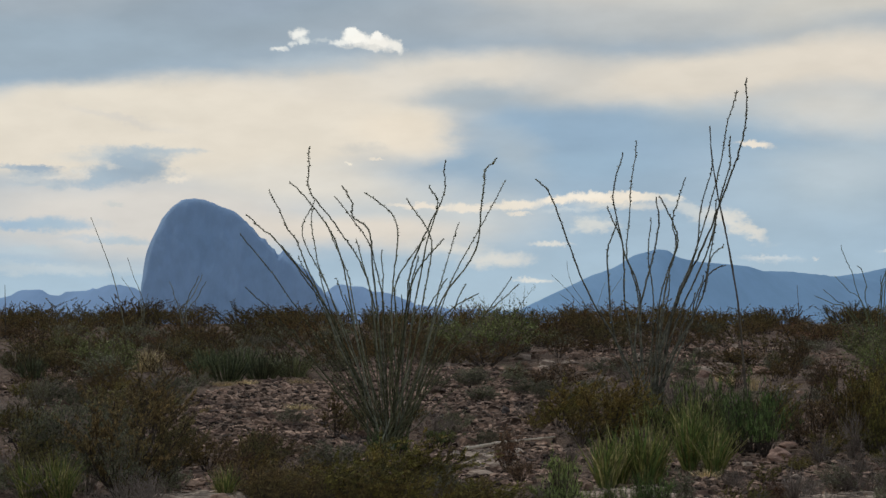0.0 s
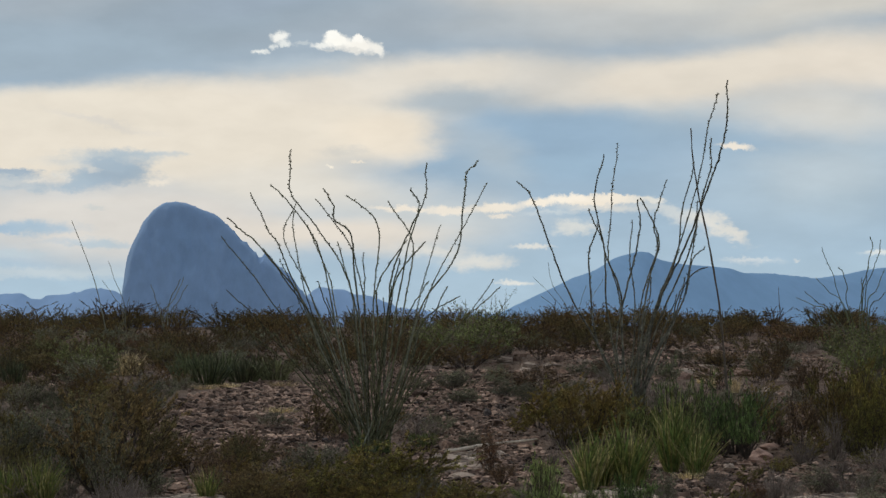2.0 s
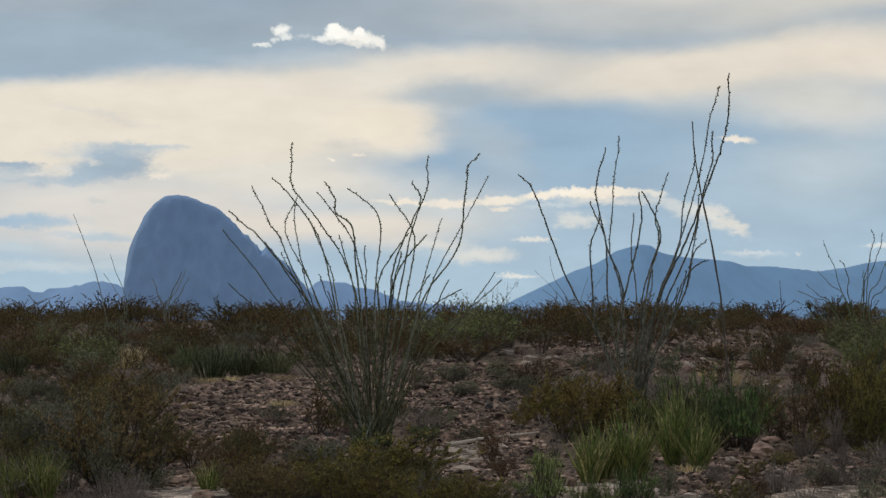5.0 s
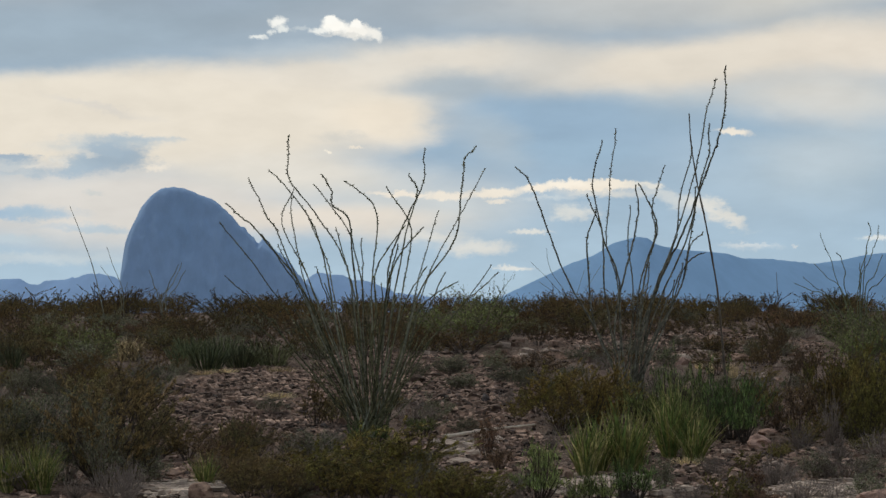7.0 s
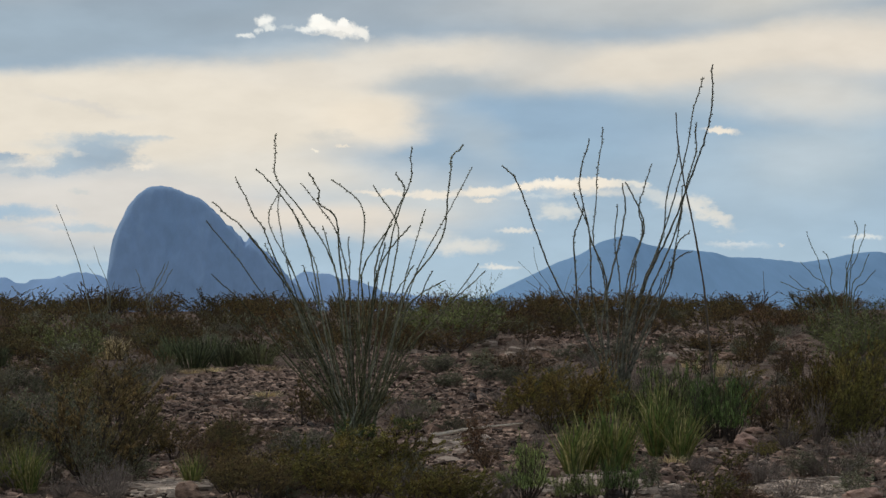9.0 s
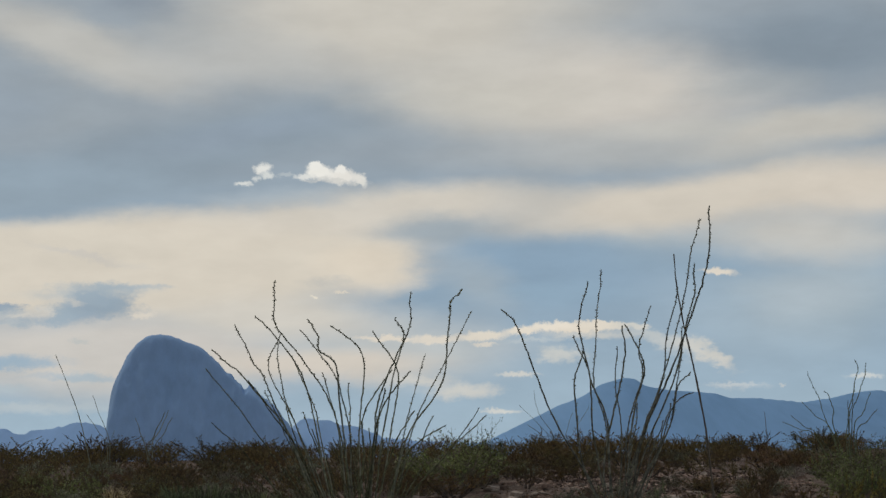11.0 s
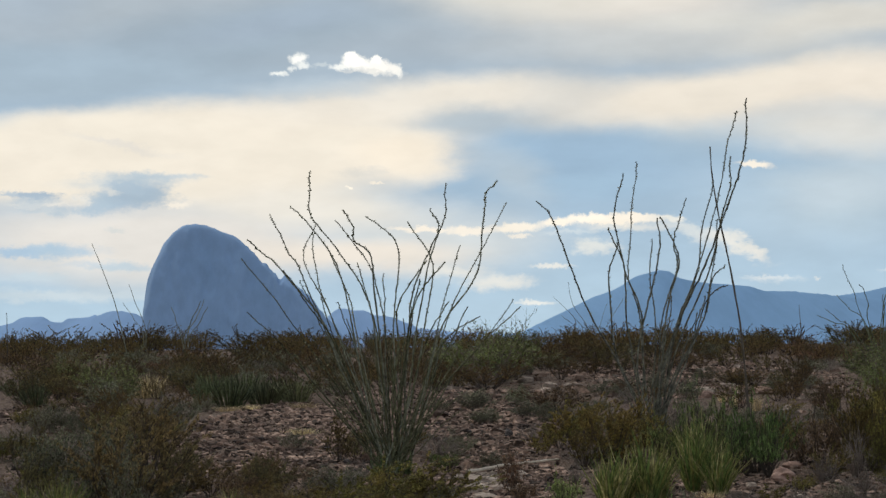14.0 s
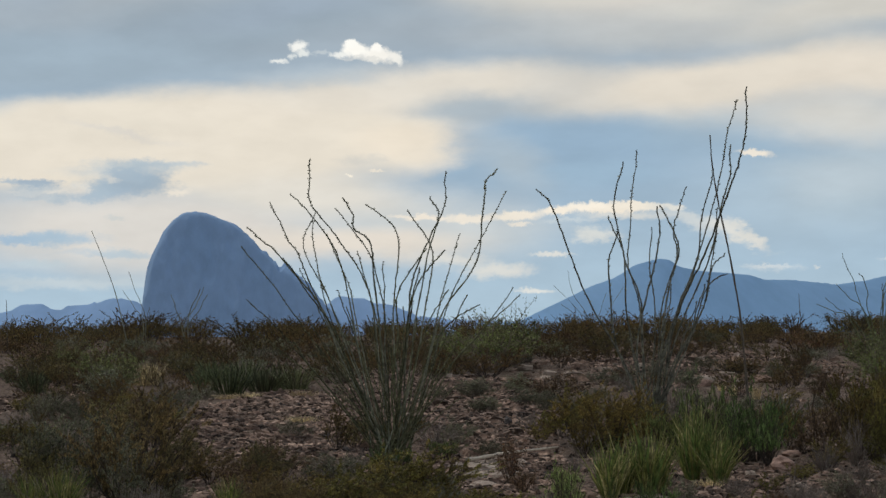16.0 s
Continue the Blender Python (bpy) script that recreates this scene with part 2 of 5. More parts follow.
    bank("crisp", -1.85, 4.16, 0.31, 0.06, -1, (242, 232, 215), 0.3, 0.8)
    bank("soft", -3.43, 6.85, 3.57, 0.37, 1, (191, 202, 209), 0.1, 0.6)
    bank("billow", -1.27, 7.24, 0.34, 0.22, -36, (244, 243, 236), 0.35, 0.97)
    bank("billow", -1.81, 7.34, 0.68, 0.26, -7, (250, 247, 239), 0.4, 1)
    bank("billow", -2.43, 7.47, 0.47, 0.28, -1, (255, 253, 245), 0.45, 1)
    bank("billow", -2.51, 7.64, 0.23, 0.16, 9, (255, 254, 247), 0.5, 1)
    bank("billow", -1.82, 7.53, 0.20, 0.14, -11, (255, 253, 246), 0.5, 1)
    bank("billow", -2.83, 7.35, 0.37, 0.12, 3, (240, 241, 236), 0.3, 0.9)
    bank("wisp", -2.05, 7.19, 0.93, 0.09, -5, (222, 222, 217), 0.2, 0.7)
    bank("billow", -3.98, 7.56, 0.37, 0.19, 3, (248, 248, 242), 0.35, 0.95)
    bank("billow", -3.86, 7.38, 0.25, 0.12, -1, (236, 239, 235), 0.3, 0.85)
    bank("billow", -4.14, 7.29, 0.16, 0.12, -1, (230, 234, 232), 0.2, 0.8)
    bank("billow", -4.51, 7.15, 0.33, 0.09, 1, (236, 238, 234), 0.3, 0.9)
    bank("wisp", -3.29, 7.37, 0.28, 0.08, 4, (206, 213, 214), 0.2, 0.5)
    # fine mottling over all of it
    fine = n.noise(n.mapping(flat, size=(0.4, 1.0, 1)), 1.1, 4.0, 0.55).outputs[0]
    colour = n.mix(1.0, colour, n.ramp(fine, 0.25, 0.75, 0.945, 1.04), "MULTIPLY")
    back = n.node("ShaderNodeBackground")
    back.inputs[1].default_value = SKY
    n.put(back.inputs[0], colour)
    out = n.node("ShaderNodeOutputWorld")
    n.link(back.outputs[0], out.inputs[0])


build_world()
sun = new("sun", bpy.data.lights.new("sun", "SUN"))
sun.data.energy, sun.data.angle, sun.data.color = 1.1, radians(14), (1.0, 0.93, 0.82)
az, el = radians(SUN_AZ), radians(SUN_EL)
sun.matrix_world = look((math.sin(az) * math.cos(el) * 60, math.cos(az) * math.cos(el) * 60, math.sin(el) * 60), (0, 0, 0))


# ---- materials ----
def material(name, rgb, rgb2, scale=8.0, fine=60.0, rough=0.85, bump=0.3, depth=0.02, vary=0.25, per="object", spec=0.3):
    """Two-tone procedural surface: broad mottling, fine grain, a shade of its own for each thing or island."""
    m = bpy.data.materials.new(name)
    m.use_nodes = True
    n = Net(m.node_tree)
    bsdf, out = n.node("ShaderNodeBsdfPrincipled"), n.node("ShaderNodeOutputMaterial")
    n.link(bsdf.outputs[0], out.inputs[0])
    vec = n.node("ShaderNodeTexCoord").outputs["Object"]
    a = n.noise(vec, scale, 4.0).outputs[0]
    b = n.noise(vec, fine, 3.0).outputs[0]
    mixed = n.mix(n.ramp(a, 0.3, 0.7), rgb, rgb2)
    mixed = n.mix(1.0, mixed, n.ramp(b, 0.25, 0.75, 0.75, 1.2), "MULTIPLY")
    if per == "island":
        r = n.node("ShaderNodeNewGeometry").outputs["Random Per Island"]
    else:
        r = n.node("ShaderNodeObjectInfo").outputs["Random"]
    mixed = n.mix(1.0, mixed, n.ramp(r, 0.0, 1.0, 1.0 - vary, 1.0 + vary), "MULTIPLY")
    n.put(bsdf.inputs["Base Color"], mixed)
    bsdf.inputs["Roughness"].default_value = rough
    bsdf.inputs["Specular IOR Level"].default_value = spec
    if bump:
        bm = n.node("ShaderNodeBump")
        bm.inputs["Strength"].default_value, bm.inputs["Distance"].default_value = bump, depth
        n.put(bm.inputs["Height"], n.math("ADD", b, a))
        n.link(bm.outputs[0], bsdf.inputs["Normal"])
    return m


def leaf_material(name, rgb, rgb2, vary=0.6, through_light=0.25):
    """Small leaves: each its own shade, a little light passes through."""
    m = bpy.data.materials.new(name)
    m.use_nodes = True
    n = Net(m.node_tree)
    out = n.node("ShaderNodeOutputMaterial")
    geo = n.node("ShaderNodeNewGeometry").outputs["Random Per Island"]
    own = n.node("ShaderNodeObjectInfo").outputs["Random"]
    vec = n.node("ShaderNodeTexCoord").outputs["Object"]
    patch = n.noise(vec, 3.5, 3.0).outputs[0]
    mixed = n.mix(n.ramp(n.math("ADD", patch, n.math("MULTIPLY", own, 0.5)), 0.5, 1.0), rgb, rgb2)
    mixed = n.mix(1.0, mixed, n.ramp(geo, 0.0, 1.0, 1 - vary, 1 + vary), "MULTIPLY")
    sprig = n.noise(vec, 13.0, 2.0).outputs[0]
    mixed = n.mix(1.0, mixed, n.ramp(sprig, 0.34, 0.66, 0.55, 1.5), "MULTIPLY")
    mixed = n.mix(1.0, mixed, n.ramp(n.math("FRACT", n.math("MULTIPLY", own, 7.31)), 0.0, 1.0, 0.72, 1.28), "MULTIPLY")
    d, t, g = n.node("ShaderNodeBsdfDiffuse"), n.node("ShaderNodeBsdfTranslucent"), n.node("ShaderNodeBsdfGlossy")
    g.inputs["Roughness"].default_value = 0.5
    for s in (d, t):
        n.put(s.inputs[0], mixed)
    a = n.node("ShaderNodeMixShader")
    a.inputs[0].default_value = through_light
    n.link(d.outputs[0], a.inputs[1])
    n.link(t.outputs[0], a.inputs[2])
    b = n.node("ShaderNodeMixShader")
    b.inputs[0].default_value = 0.03
    n.link(a.outputs[0], b.inputs[1])
    n.link(g.outputs[0], b.inputs[2])
    n.link(b.outputs[0], out.inputs[0])
    return m


def ground_material():
    m = bpy.data.materials.new("stony_desert_soil")
    m.use_nodes = True
    n = Net(m.node_tree)
    bsdf, out = n.node("ShaderNodeBsdfPrincipled"), n.node("ShaderNodeOutputMaterial")
    n.link(bsdf.outputs[0], out.inputs[0])
    vec = n.node("ShaderNodeTexCoord").outputs["Object"]
    broad = n.noise(vec, 0.35, 4.0).outputs[0]
    mid = n.noise(vec, 2.2, 5.0).outputs[0]
    grit = n.noise(vec, 22.0, 4.0, 0.7).outputs[0]
    cells = n.node("ShaderNodeTexVoronoi")
    n.put(cells.inputs["Vector"], vec)
    cells.inputs["Scale"].default_value = 17.0
    c = n.mix(n.ramp(broad, 0.35, 0.65), (0.13, 0.090, 0.066), (0.175, 0.13, 0.098))
    c = n.mix(n.ramp(mid, 0.45, 0.7), c, (0.10, 0.065, 0.055))
    c = n.mix(n.ramp(grit, 0.52, 0.72, 0, 0.7), c, (0.31, 0.24, 0.195))
    pale = n.ramp(cells.outputs["Color"], 0.55, 0.95, 0.0, 0.75)
    dark = n.ramp(cells.outputs["Color"], 0.45, 0.05, 0.0, 0.75)
    c = n.mix(pale, c, (0.30, 0.225, 0.175))
    c = n.mix(dark, c, (0.055, 0.04, 0.033))
    n.put(bsdf.inputs["Base Color"], c)
    bsdf.inputs["Roughness"].default_value = 0.95
    bsdf.inputs["Specular IOR Level"].default_value = 0.15
    bm = n.node("ShaderNodeBump")
    bm.inputs["Strength"].default_value, bm.inputs["Distance"].default_value = 0.9, 0.06
    n.put(bm.inputs["Height"], n.math("ADD", grit, n.math("MULTIPLY", cells.outputs["Distance"], -0.8)))
    n.link(bm.outputs[0], bsdf.inputs["Normal"])
    return m


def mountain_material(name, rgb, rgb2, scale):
    """Bare rock far off, distance haze painted into its colour: broad patches, gullies and finer mottling at the size
    of cliffs.
    """
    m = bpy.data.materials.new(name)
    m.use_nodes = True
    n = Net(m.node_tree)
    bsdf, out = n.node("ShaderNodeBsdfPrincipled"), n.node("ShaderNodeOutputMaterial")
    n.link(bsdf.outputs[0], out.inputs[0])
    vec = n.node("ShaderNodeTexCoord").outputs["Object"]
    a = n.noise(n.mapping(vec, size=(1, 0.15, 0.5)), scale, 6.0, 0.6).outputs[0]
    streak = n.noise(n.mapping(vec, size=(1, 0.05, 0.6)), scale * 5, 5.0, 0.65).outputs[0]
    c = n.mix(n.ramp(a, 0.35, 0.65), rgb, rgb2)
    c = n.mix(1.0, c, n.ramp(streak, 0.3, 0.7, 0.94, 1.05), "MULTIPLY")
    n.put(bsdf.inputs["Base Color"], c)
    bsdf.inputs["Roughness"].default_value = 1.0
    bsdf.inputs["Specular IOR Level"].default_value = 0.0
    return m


M_GROUND = ground_material()
M_STONE = material("weathered_pink_brown_stone", (0.30, 0.205, 0.15), (0.12, 0.078, 0.058), 3, 40, 0.9, 0.5, 0.015, 0.6)
M_GRAVEL = material("loose_gravel", (0.345, 0.243, 0.184), (0.092, 0.061, 0.048), 1.5, 30, 0.9, 0.4, 0.012, 0.85, per="island")
M_PALE = material("pale_limestone", (0.45, 0.37, 0.30), (0.32, 0.25, 0.20), 4, 40, 0.9, 0.4, 0.01, 0.15)
M_PALEGRAVEL = material("pale_chalky_gravel", (0.57, 0.48, 0.39), (0.31, 0.245, 0.195), 1.5, 30, 0.9, 0.3, 0.01, 0.5, per="island")
M_PINK = material("pink_weathered_boulder", (0.50, 0.335, 0.265), (0.31, 0.205, 0.16), 4, 30, 0.9, 0.5, 0.02, 0.1)
M_DARKROCK = material("dark_basalt", (0.05, 0.045, 0.045), (0.10, 0.085, 0.08), 6, 50, 0.8, 0.4, 0.01, 0.1)
M_CANE = material("grey_green_cane_bark", (0.105, 0.118, 0.084), (0.33, 0.34, 0.25), 14, 45, 0.8, 0.5, 0.01, 0.25)
M_DARKCANE = material("dark_cane_bark", (0.058, 0.061, 0.048), (0.25, 0.25, 0.195), 12, 45, 0.8, 0.5, 0.01, 0.25)
# darker copy of the bark: shade inside the clump, painted on the short canes
M_SHADECANE = material("shade_darkened_cane_bark", (0.048, 0.055, 0.030), (0.185, 0.190, 0.105), 16, 45, 0.85, 0.5, 0.01, 0.35)
M_GREENCANE = material("fresh_green_cane_bark", (0.12, 0.155, 0.08), (0.17, 0.19, 0.11), 6, 45, 0.8, 0.4, 0.01, 0.2)
M_PALECANE = material("pale_cane_bark", (0.16, 0.17, 0.12), (0.30, 0.31, 0.22), 6, 45, 0.8, 0.4, 0.01, 0.2)
M_DRYCANE = material("dry_cane_bark", (0.085, 0.072, 0.06), (0.15, 0.13, 0.10), 6, 45, 0.85, 0.4, 0.01, 0.2)
M_CANELEAF = leaf_material("cane_leaf", (0.195, 0.205, 0.112), (0.260, 0.242, 0.148), 0.5, 0.5)
M_TWIG = material("grey_brown_twig", (0.135, 0.108, 0.088), (0.243, 0.196, 0.155), 8, 60, 0.9, 0.0, vary=0.2)
M_DARKTWIG = material("dark_woody_stem", (0.050, 0.040, 0.034), (0.095, 0.078, 0.062), 8, 60, 0.9, 0.0, vary=0.2)
M_DEADTWIG = material("bleached_dead_twig", (0.15, 0.125, 0.105), (0.32, 0.27, 0.235), 8, 60, 0.9, 0.0, vary=0.3)
M_CREOSOTE = leaf_material("creosote_leaf", (0.188, 0.176, 0.045), (0.190, 0.134, 0.038))
M_CREODARK = leaf_material("creosote_leaf_dusty", (0.178, 0.162, 0.068), (0.200, 0.140, 0.058))
M_CREOFAR = leaf_material("creosote_leaf_dry", (0.122, 0.106, 0.038), (0.155, 0.096, 0.037), 0.4)
M_GREENBUSH = leaf_material("fresh_shrub_leaf", (0.150, 0.190, 0.066), (0.140, 0.152, 0.054))
M_RED = leaf_material("rusty_leaf", (0.175, 0.095, 0.054), (0.150, 0.104, 0.058))
M_GREY = leaf_material("grey_green_leaf", (0.160, 0.176, 0.104), (0.150, 0.146, 0.092))
M_CANDEL = leaf_material("waxy_green_stem", (0.105, 0.136, 0.062), (0.150, 0.160, 0.080), 0.5, 0.15)
M_EPHEDRA = leaf_material("jointed_green_stem", (0.118, 0.190, 0.058), (0.195, 0.232, 0.076), 0.6, 0.3)
M_FAN = leaf_material("yellow_green_blade", (0.235, 0.235, 0.072), (0.095, 0.145, 0.042), 0.5, 0.3)
M_DRYFAN = leaf_material("sun_bleached_blade", (0.40, 0.36, 0.17), (0.30, 0.28, 0.12), 0.4, 0.3)
M_STRAW = leaf_material("dry_straw", (0.62, 0.52, 0.30), (0.46, 0.36, 0.21), 0.4, 0.2)
M_STALK = material("bleached_stalk", (0.74, 0.66, 0.54), (0.58, 0.50, 0.40), 3, 40, 0.8, 0.3, 0.01, 0.05)
# the butte's blue is distance haze put into its base colour
M_BUTTE = mountain_material("haze_tinted_butte_rock", (0.278, 0.430, 0.662), (0.300, 0.452, 0.688), 0.012)
# haze blue painted into the ranges' base colour, paler for the farther ones
M_RANGE = mountain_material("haze_tinted_rock", (0.228, 0.395, 0.62), (0.238, 0.405, 0.63), 0.004)
M_FARRANGE = mountain_material("far_haze_tinted_rock", (0.285, 0.445, 0.70), (0.30, 0.46, 0.71), 0.004)


# ---- mesh helpers ----
def mesh_of(name, verts, faces, mat, smooth=False):
    me = bpy.data.meshes.new(name)
    me.from_pydata([tuple(map(float, v)) for v in verts], [], [tuple(map(int, f)) for f in faces])
    me.materials.append(mat)
    if smooth:
        me.polygons.foreach_set("use_smooth", [True] * len(me.polygons))
    me.update()
    return me


def child(name, me, parent, label=""):
    ob = new(name, me)
    ob.parent = parent
    return tagged(ob, label)


def root(name, x, y, z, label, category, group="", kind="", turn=0.0, size=(1, 1, 1)):
    ob = new(name)
    ob.empty_display_size = 0.2
    ob.matrix_basis = pose(x, y, z, 0, 0, turn) @ Matrix.Diagonal((*size, 1))
    return tagged(ob, label, category, group, kind)


def spline(points, steps):
    """Smooth curve through the points."""
    p = np.array(points, float)
    p = np.vstack([2 * p[0] - p[1], p, 2 * p[-1] - p[-2]])
    out = []
    for i in range(1, len(p) - 2):
        a, b, c, d = p[i - 1:i + 3]
        for k in range(steps):
            t = k / steps
            out.append(0.5 * (2 * b + (c - a) * t + (2 * a - 5 * b + 4 * c - d) * t * t + (3 * b - a - 3 * c + d) * t ** 3))
    out.append(p[-2])
    return np.array(out)


def tube(line, radii, sides=5):
    """Vertices and faces of a round tube along the line, closed at its tip."""
    line = np.asarray(line, float)
    tang = np.gradient(line, axis=0)
    tang /= np.linalg.norm(tang, axis=1)[:, None] + 1e-9
    ref = np.array([0.0, 1.0, 0.0]) if abs(tang[:, 1]).mean() < 0.8 else np.array([1.0, 0.0, 0.0])
    u = np.cross(tang, ref)
    u /= np.linalg.norm(u, axis=1)[:, None] + 1e-9
    v = np.cross(tang, u)
    ang = np.arange(sides) * 2 * math.pi / sides
    verts = (line[:, None] + np.asarray(radii)[:, None, None] * (np.cos(ang)[None, :, None] * u[:, None] + np.sin(ang)[None, :, None] * v[:, None])).reshape(-1, 3)
    faces = []
    for i in range(len(line) - 1):
        for k in range(sides):
            a, b = i * sides + k, i * sides + (k + 1) % sides
            faces.append((a, b, b + sides, a + sides))
    faces.append(tuple(range((len(line) - 1) * sides, len(line) * sides)))
    return verts, faces


class Soup:
    """Gathers vertices and faces of many small pieces."""

    def __init__(self):
        self.v, self.f, self.n = [], [], 0

    def add(self, verts, faces):
        self.v.append(np.asarray(verts, float))
        self.f.extend(tuple(i + self.n for i in f) for f in faces)
        self.n += len(verts)

    def leaves(self, centre, along, across):
        """Slim pointed leaves at the centres."""
        k = len(centre)
        v = np.stack([centre - along * 0.8 + across, centre + along * 1.2, centre - along * 0.5 - across], 1).reshape(-1, 3)
        i = np.arange(k) * 3 + self.n
        self.f.extend(zip(i, i + 1, i + 2))
        self.v.append(v)
        self.n += 3 * k

    def mesh(self, name, mat, smooth=False):
        return mesh_of(name, np.vstack(self.v), self.f, mat, smooth)


def unit(rng, k):
    d = rng.normal(size=(k, 3))
    return d / np.linalg.norm(d, axis=1)[:, None]


# ---- ground ----
def ground_base(y):
    """The stony rise: level by the camera, climbing to a low crest, then falling away to the plain."""
    z = 0.95 * np.clip((y - 22) / 48, 0, 1) ** 0.85
    s = np.clip((y - 88) / 900, 0, 1)
    return z - 34 * s * s * (3 - 2 * s)


def ground_z(x, y):
    near = 1.0 / (1.0 + max(0.0, abs(y - 45) - 45) / 30)
    n = noise.noise(Vector((x * 0.22, y * 0.22, 3.1))) * 0.07 + noise.noise(Vector((x * 0.8, y * 0.8, 7.7))) * 0.035
    return float(ground_base(y)) + n * near


def build_ground():
    def graded(inner, step, outer, n_out):
        mid = list(np.arange(inner[0], inner[1] + 1e-6, step))
        lo = [inner[0] - (inner[0] - outer[0]) * (k / n_out) ** 3 for k in range(n_out, 0, -1)]
        hi = [inner[1] + (outer[1] - inner[1]) * (k / n_out) ** 3 for k in range(1, n_out + 1)]
        return lo + mid + hi
    xs = graded((-18, 18), 0.24, (-4500, 4500), 26)
    ys = graded((14, 92), 0.22, (-300, 4950), 34)
    verts, faces = [], []
    for y in ys:
        for x in xs:
            z = ground_z(x, y)
            if abs(x) < 20 and 10 < y < 95:
                z += 0.022 * noise.noise(Vector((x * 2.6, y * 2.6, 1.0))) + 0.014 * noise.noise(Vector((x * 6, y * 6, 5.0)))
            verts.append((x, y, z))
    w = len(xs)
    for j in range(len(ys) - 1):
        for i in range(w - 1):
            a = j * w + i
            faces.append((a, a + 1, a + w + 1, a + w))
    ob = new("ground", mesh_of("ground", verts, faces, M_GROUND, True))
    return tagged(ob, "stony pink-brown desert soil with loose gravel between the shrubs", "ground", kind="structure")


ground = build_ground()


# ---- mountains ----
def mountain(name, mat, label, dist, profile, deep, step, rugged, seed, face=0.0):
    """A range whose crest runs across the view: profile gives place along the crest and height, both in metres.
    face is the height at which one even front slope would meet the crest line, 0 for slopes that follow the crest."""
    px, ph = np.array(profile[0::2], float), np.array(profile[1::2], float)
    xs = np.arange(px[0], px[-1] + step, step)
    crest = np.interp(xs, px, ph)
    k = np.array([0.25, 0.5, 0.25])
    crest = np.convolve(np.pad(crest, 1, mode="edge"), k, "valid")
    wide = np.ones(15) / 15
    calm = np.convolve(np.pad(crest, 7, mode="edge"), wide, "valid")
    ts = np.concatenate([-np.linspace(1, 0, 70 if face else 22) ** (1.1 if face else 1.4), np.linspace(0.06, 1, 12)])
    verts, faces = [], []
    for j, t in enumerate(ts):
        for i, x in enumerate(xs):
            y = dist + t * deep
            fall = 1 - abs(t) ** 1.6 if t < 0 else 1 - t
            gully = noise.fractal(Vector((x / 90, y / 160, seed)), 1.0, 2.0, 5) * rugged
            spur = noise.noise(Vector((x / 55, seed, t * 1.5))) * rugged * 0.6
            rough = (noise.noise(Vector((x / 13, seed * 2, 0.3))) + 0.6 * noise.noise(Vector((x / 5.5, seed * 2, 9.3)))) * rugged * (1.7 if x > px[0] * 0.5 + px[-1] * 0.5 else 0.45)
            near_top = math.exp(-(t * 8) ** 2)
            body = crest[i] * near_top + calm[i] * (1 - near_top)
            if face:
                front = face * (1 - abs(t)) + rugged * 1.3 * noise.fractal(Vector((x / 26 + t * 2, t * 8, seed)), 0.8, 2.0, 6)
                body = -5 * math.log(math.exp(-body / 5) + math.exp(-front / 5))
                h = body + spur * 0.5 * min(1, abs(t) * 5) + rough * math.exp(-(t * 9) ** 2)
            else:
                h = body * fall + (gully * 0.5 + spur) * min(1, abs(t) * 5) * (0.35 + fall) + rough * fall * math.exp(-(t * 9) ** 2)
            verts.append(((x + noise.noise(Vector((x / 40, t * 6, seed))) * rugged * abs(t)) * y / dist, y, min(h, crest[i] + rough) - 12 - 28 * (1 - fall)))
    w = len(xs)
    for j in range(len(ts) - 1):
        for i in range(w - 1):
            a = j * w + i
            faces.append((a, a + 1, a + w + 1, a + w))
    ob = new(name, mesh_of(name, verts, faces, mat, True))
    return tagged(ob, label, "mountain", kind="structure")


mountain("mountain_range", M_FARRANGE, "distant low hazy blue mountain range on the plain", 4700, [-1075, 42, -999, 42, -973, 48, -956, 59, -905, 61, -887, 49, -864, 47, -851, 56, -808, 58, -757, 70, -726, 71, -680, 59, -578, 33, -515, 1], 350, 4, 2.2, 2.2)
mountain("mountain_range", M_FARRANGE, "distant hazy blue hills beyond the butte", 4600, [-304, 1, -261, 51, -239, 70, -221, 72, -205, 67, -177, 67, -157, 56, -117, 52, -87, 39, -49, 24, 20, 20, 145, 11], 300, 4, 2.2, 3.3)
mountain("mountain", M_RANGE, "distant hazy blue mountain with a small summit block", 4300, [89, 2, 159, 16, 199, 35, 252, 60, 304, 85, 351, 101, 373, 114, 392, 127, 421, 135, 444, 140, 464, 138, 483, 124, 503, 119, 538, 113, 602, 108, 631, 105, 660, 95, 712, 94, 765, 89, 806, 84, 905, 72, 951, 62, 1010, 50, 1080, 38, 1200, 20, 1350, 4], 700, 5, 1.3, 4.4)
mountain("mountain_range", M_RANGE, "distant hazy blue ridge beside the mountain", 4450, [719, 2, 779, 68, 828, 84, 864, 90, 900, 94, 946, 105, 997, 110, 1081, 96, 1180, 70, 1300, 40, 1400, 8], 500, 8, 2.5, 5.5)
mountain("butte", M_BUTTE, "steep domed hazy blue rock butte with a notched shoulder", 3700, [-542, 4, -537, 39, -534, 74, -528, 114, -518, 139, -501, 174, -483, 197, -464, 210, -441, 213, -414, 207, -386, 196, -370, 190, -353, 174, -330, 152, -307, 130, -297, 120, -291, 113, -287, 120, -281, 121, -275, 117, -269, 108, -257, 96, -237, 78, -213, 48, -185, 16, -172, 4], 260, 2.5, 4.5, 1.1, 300)


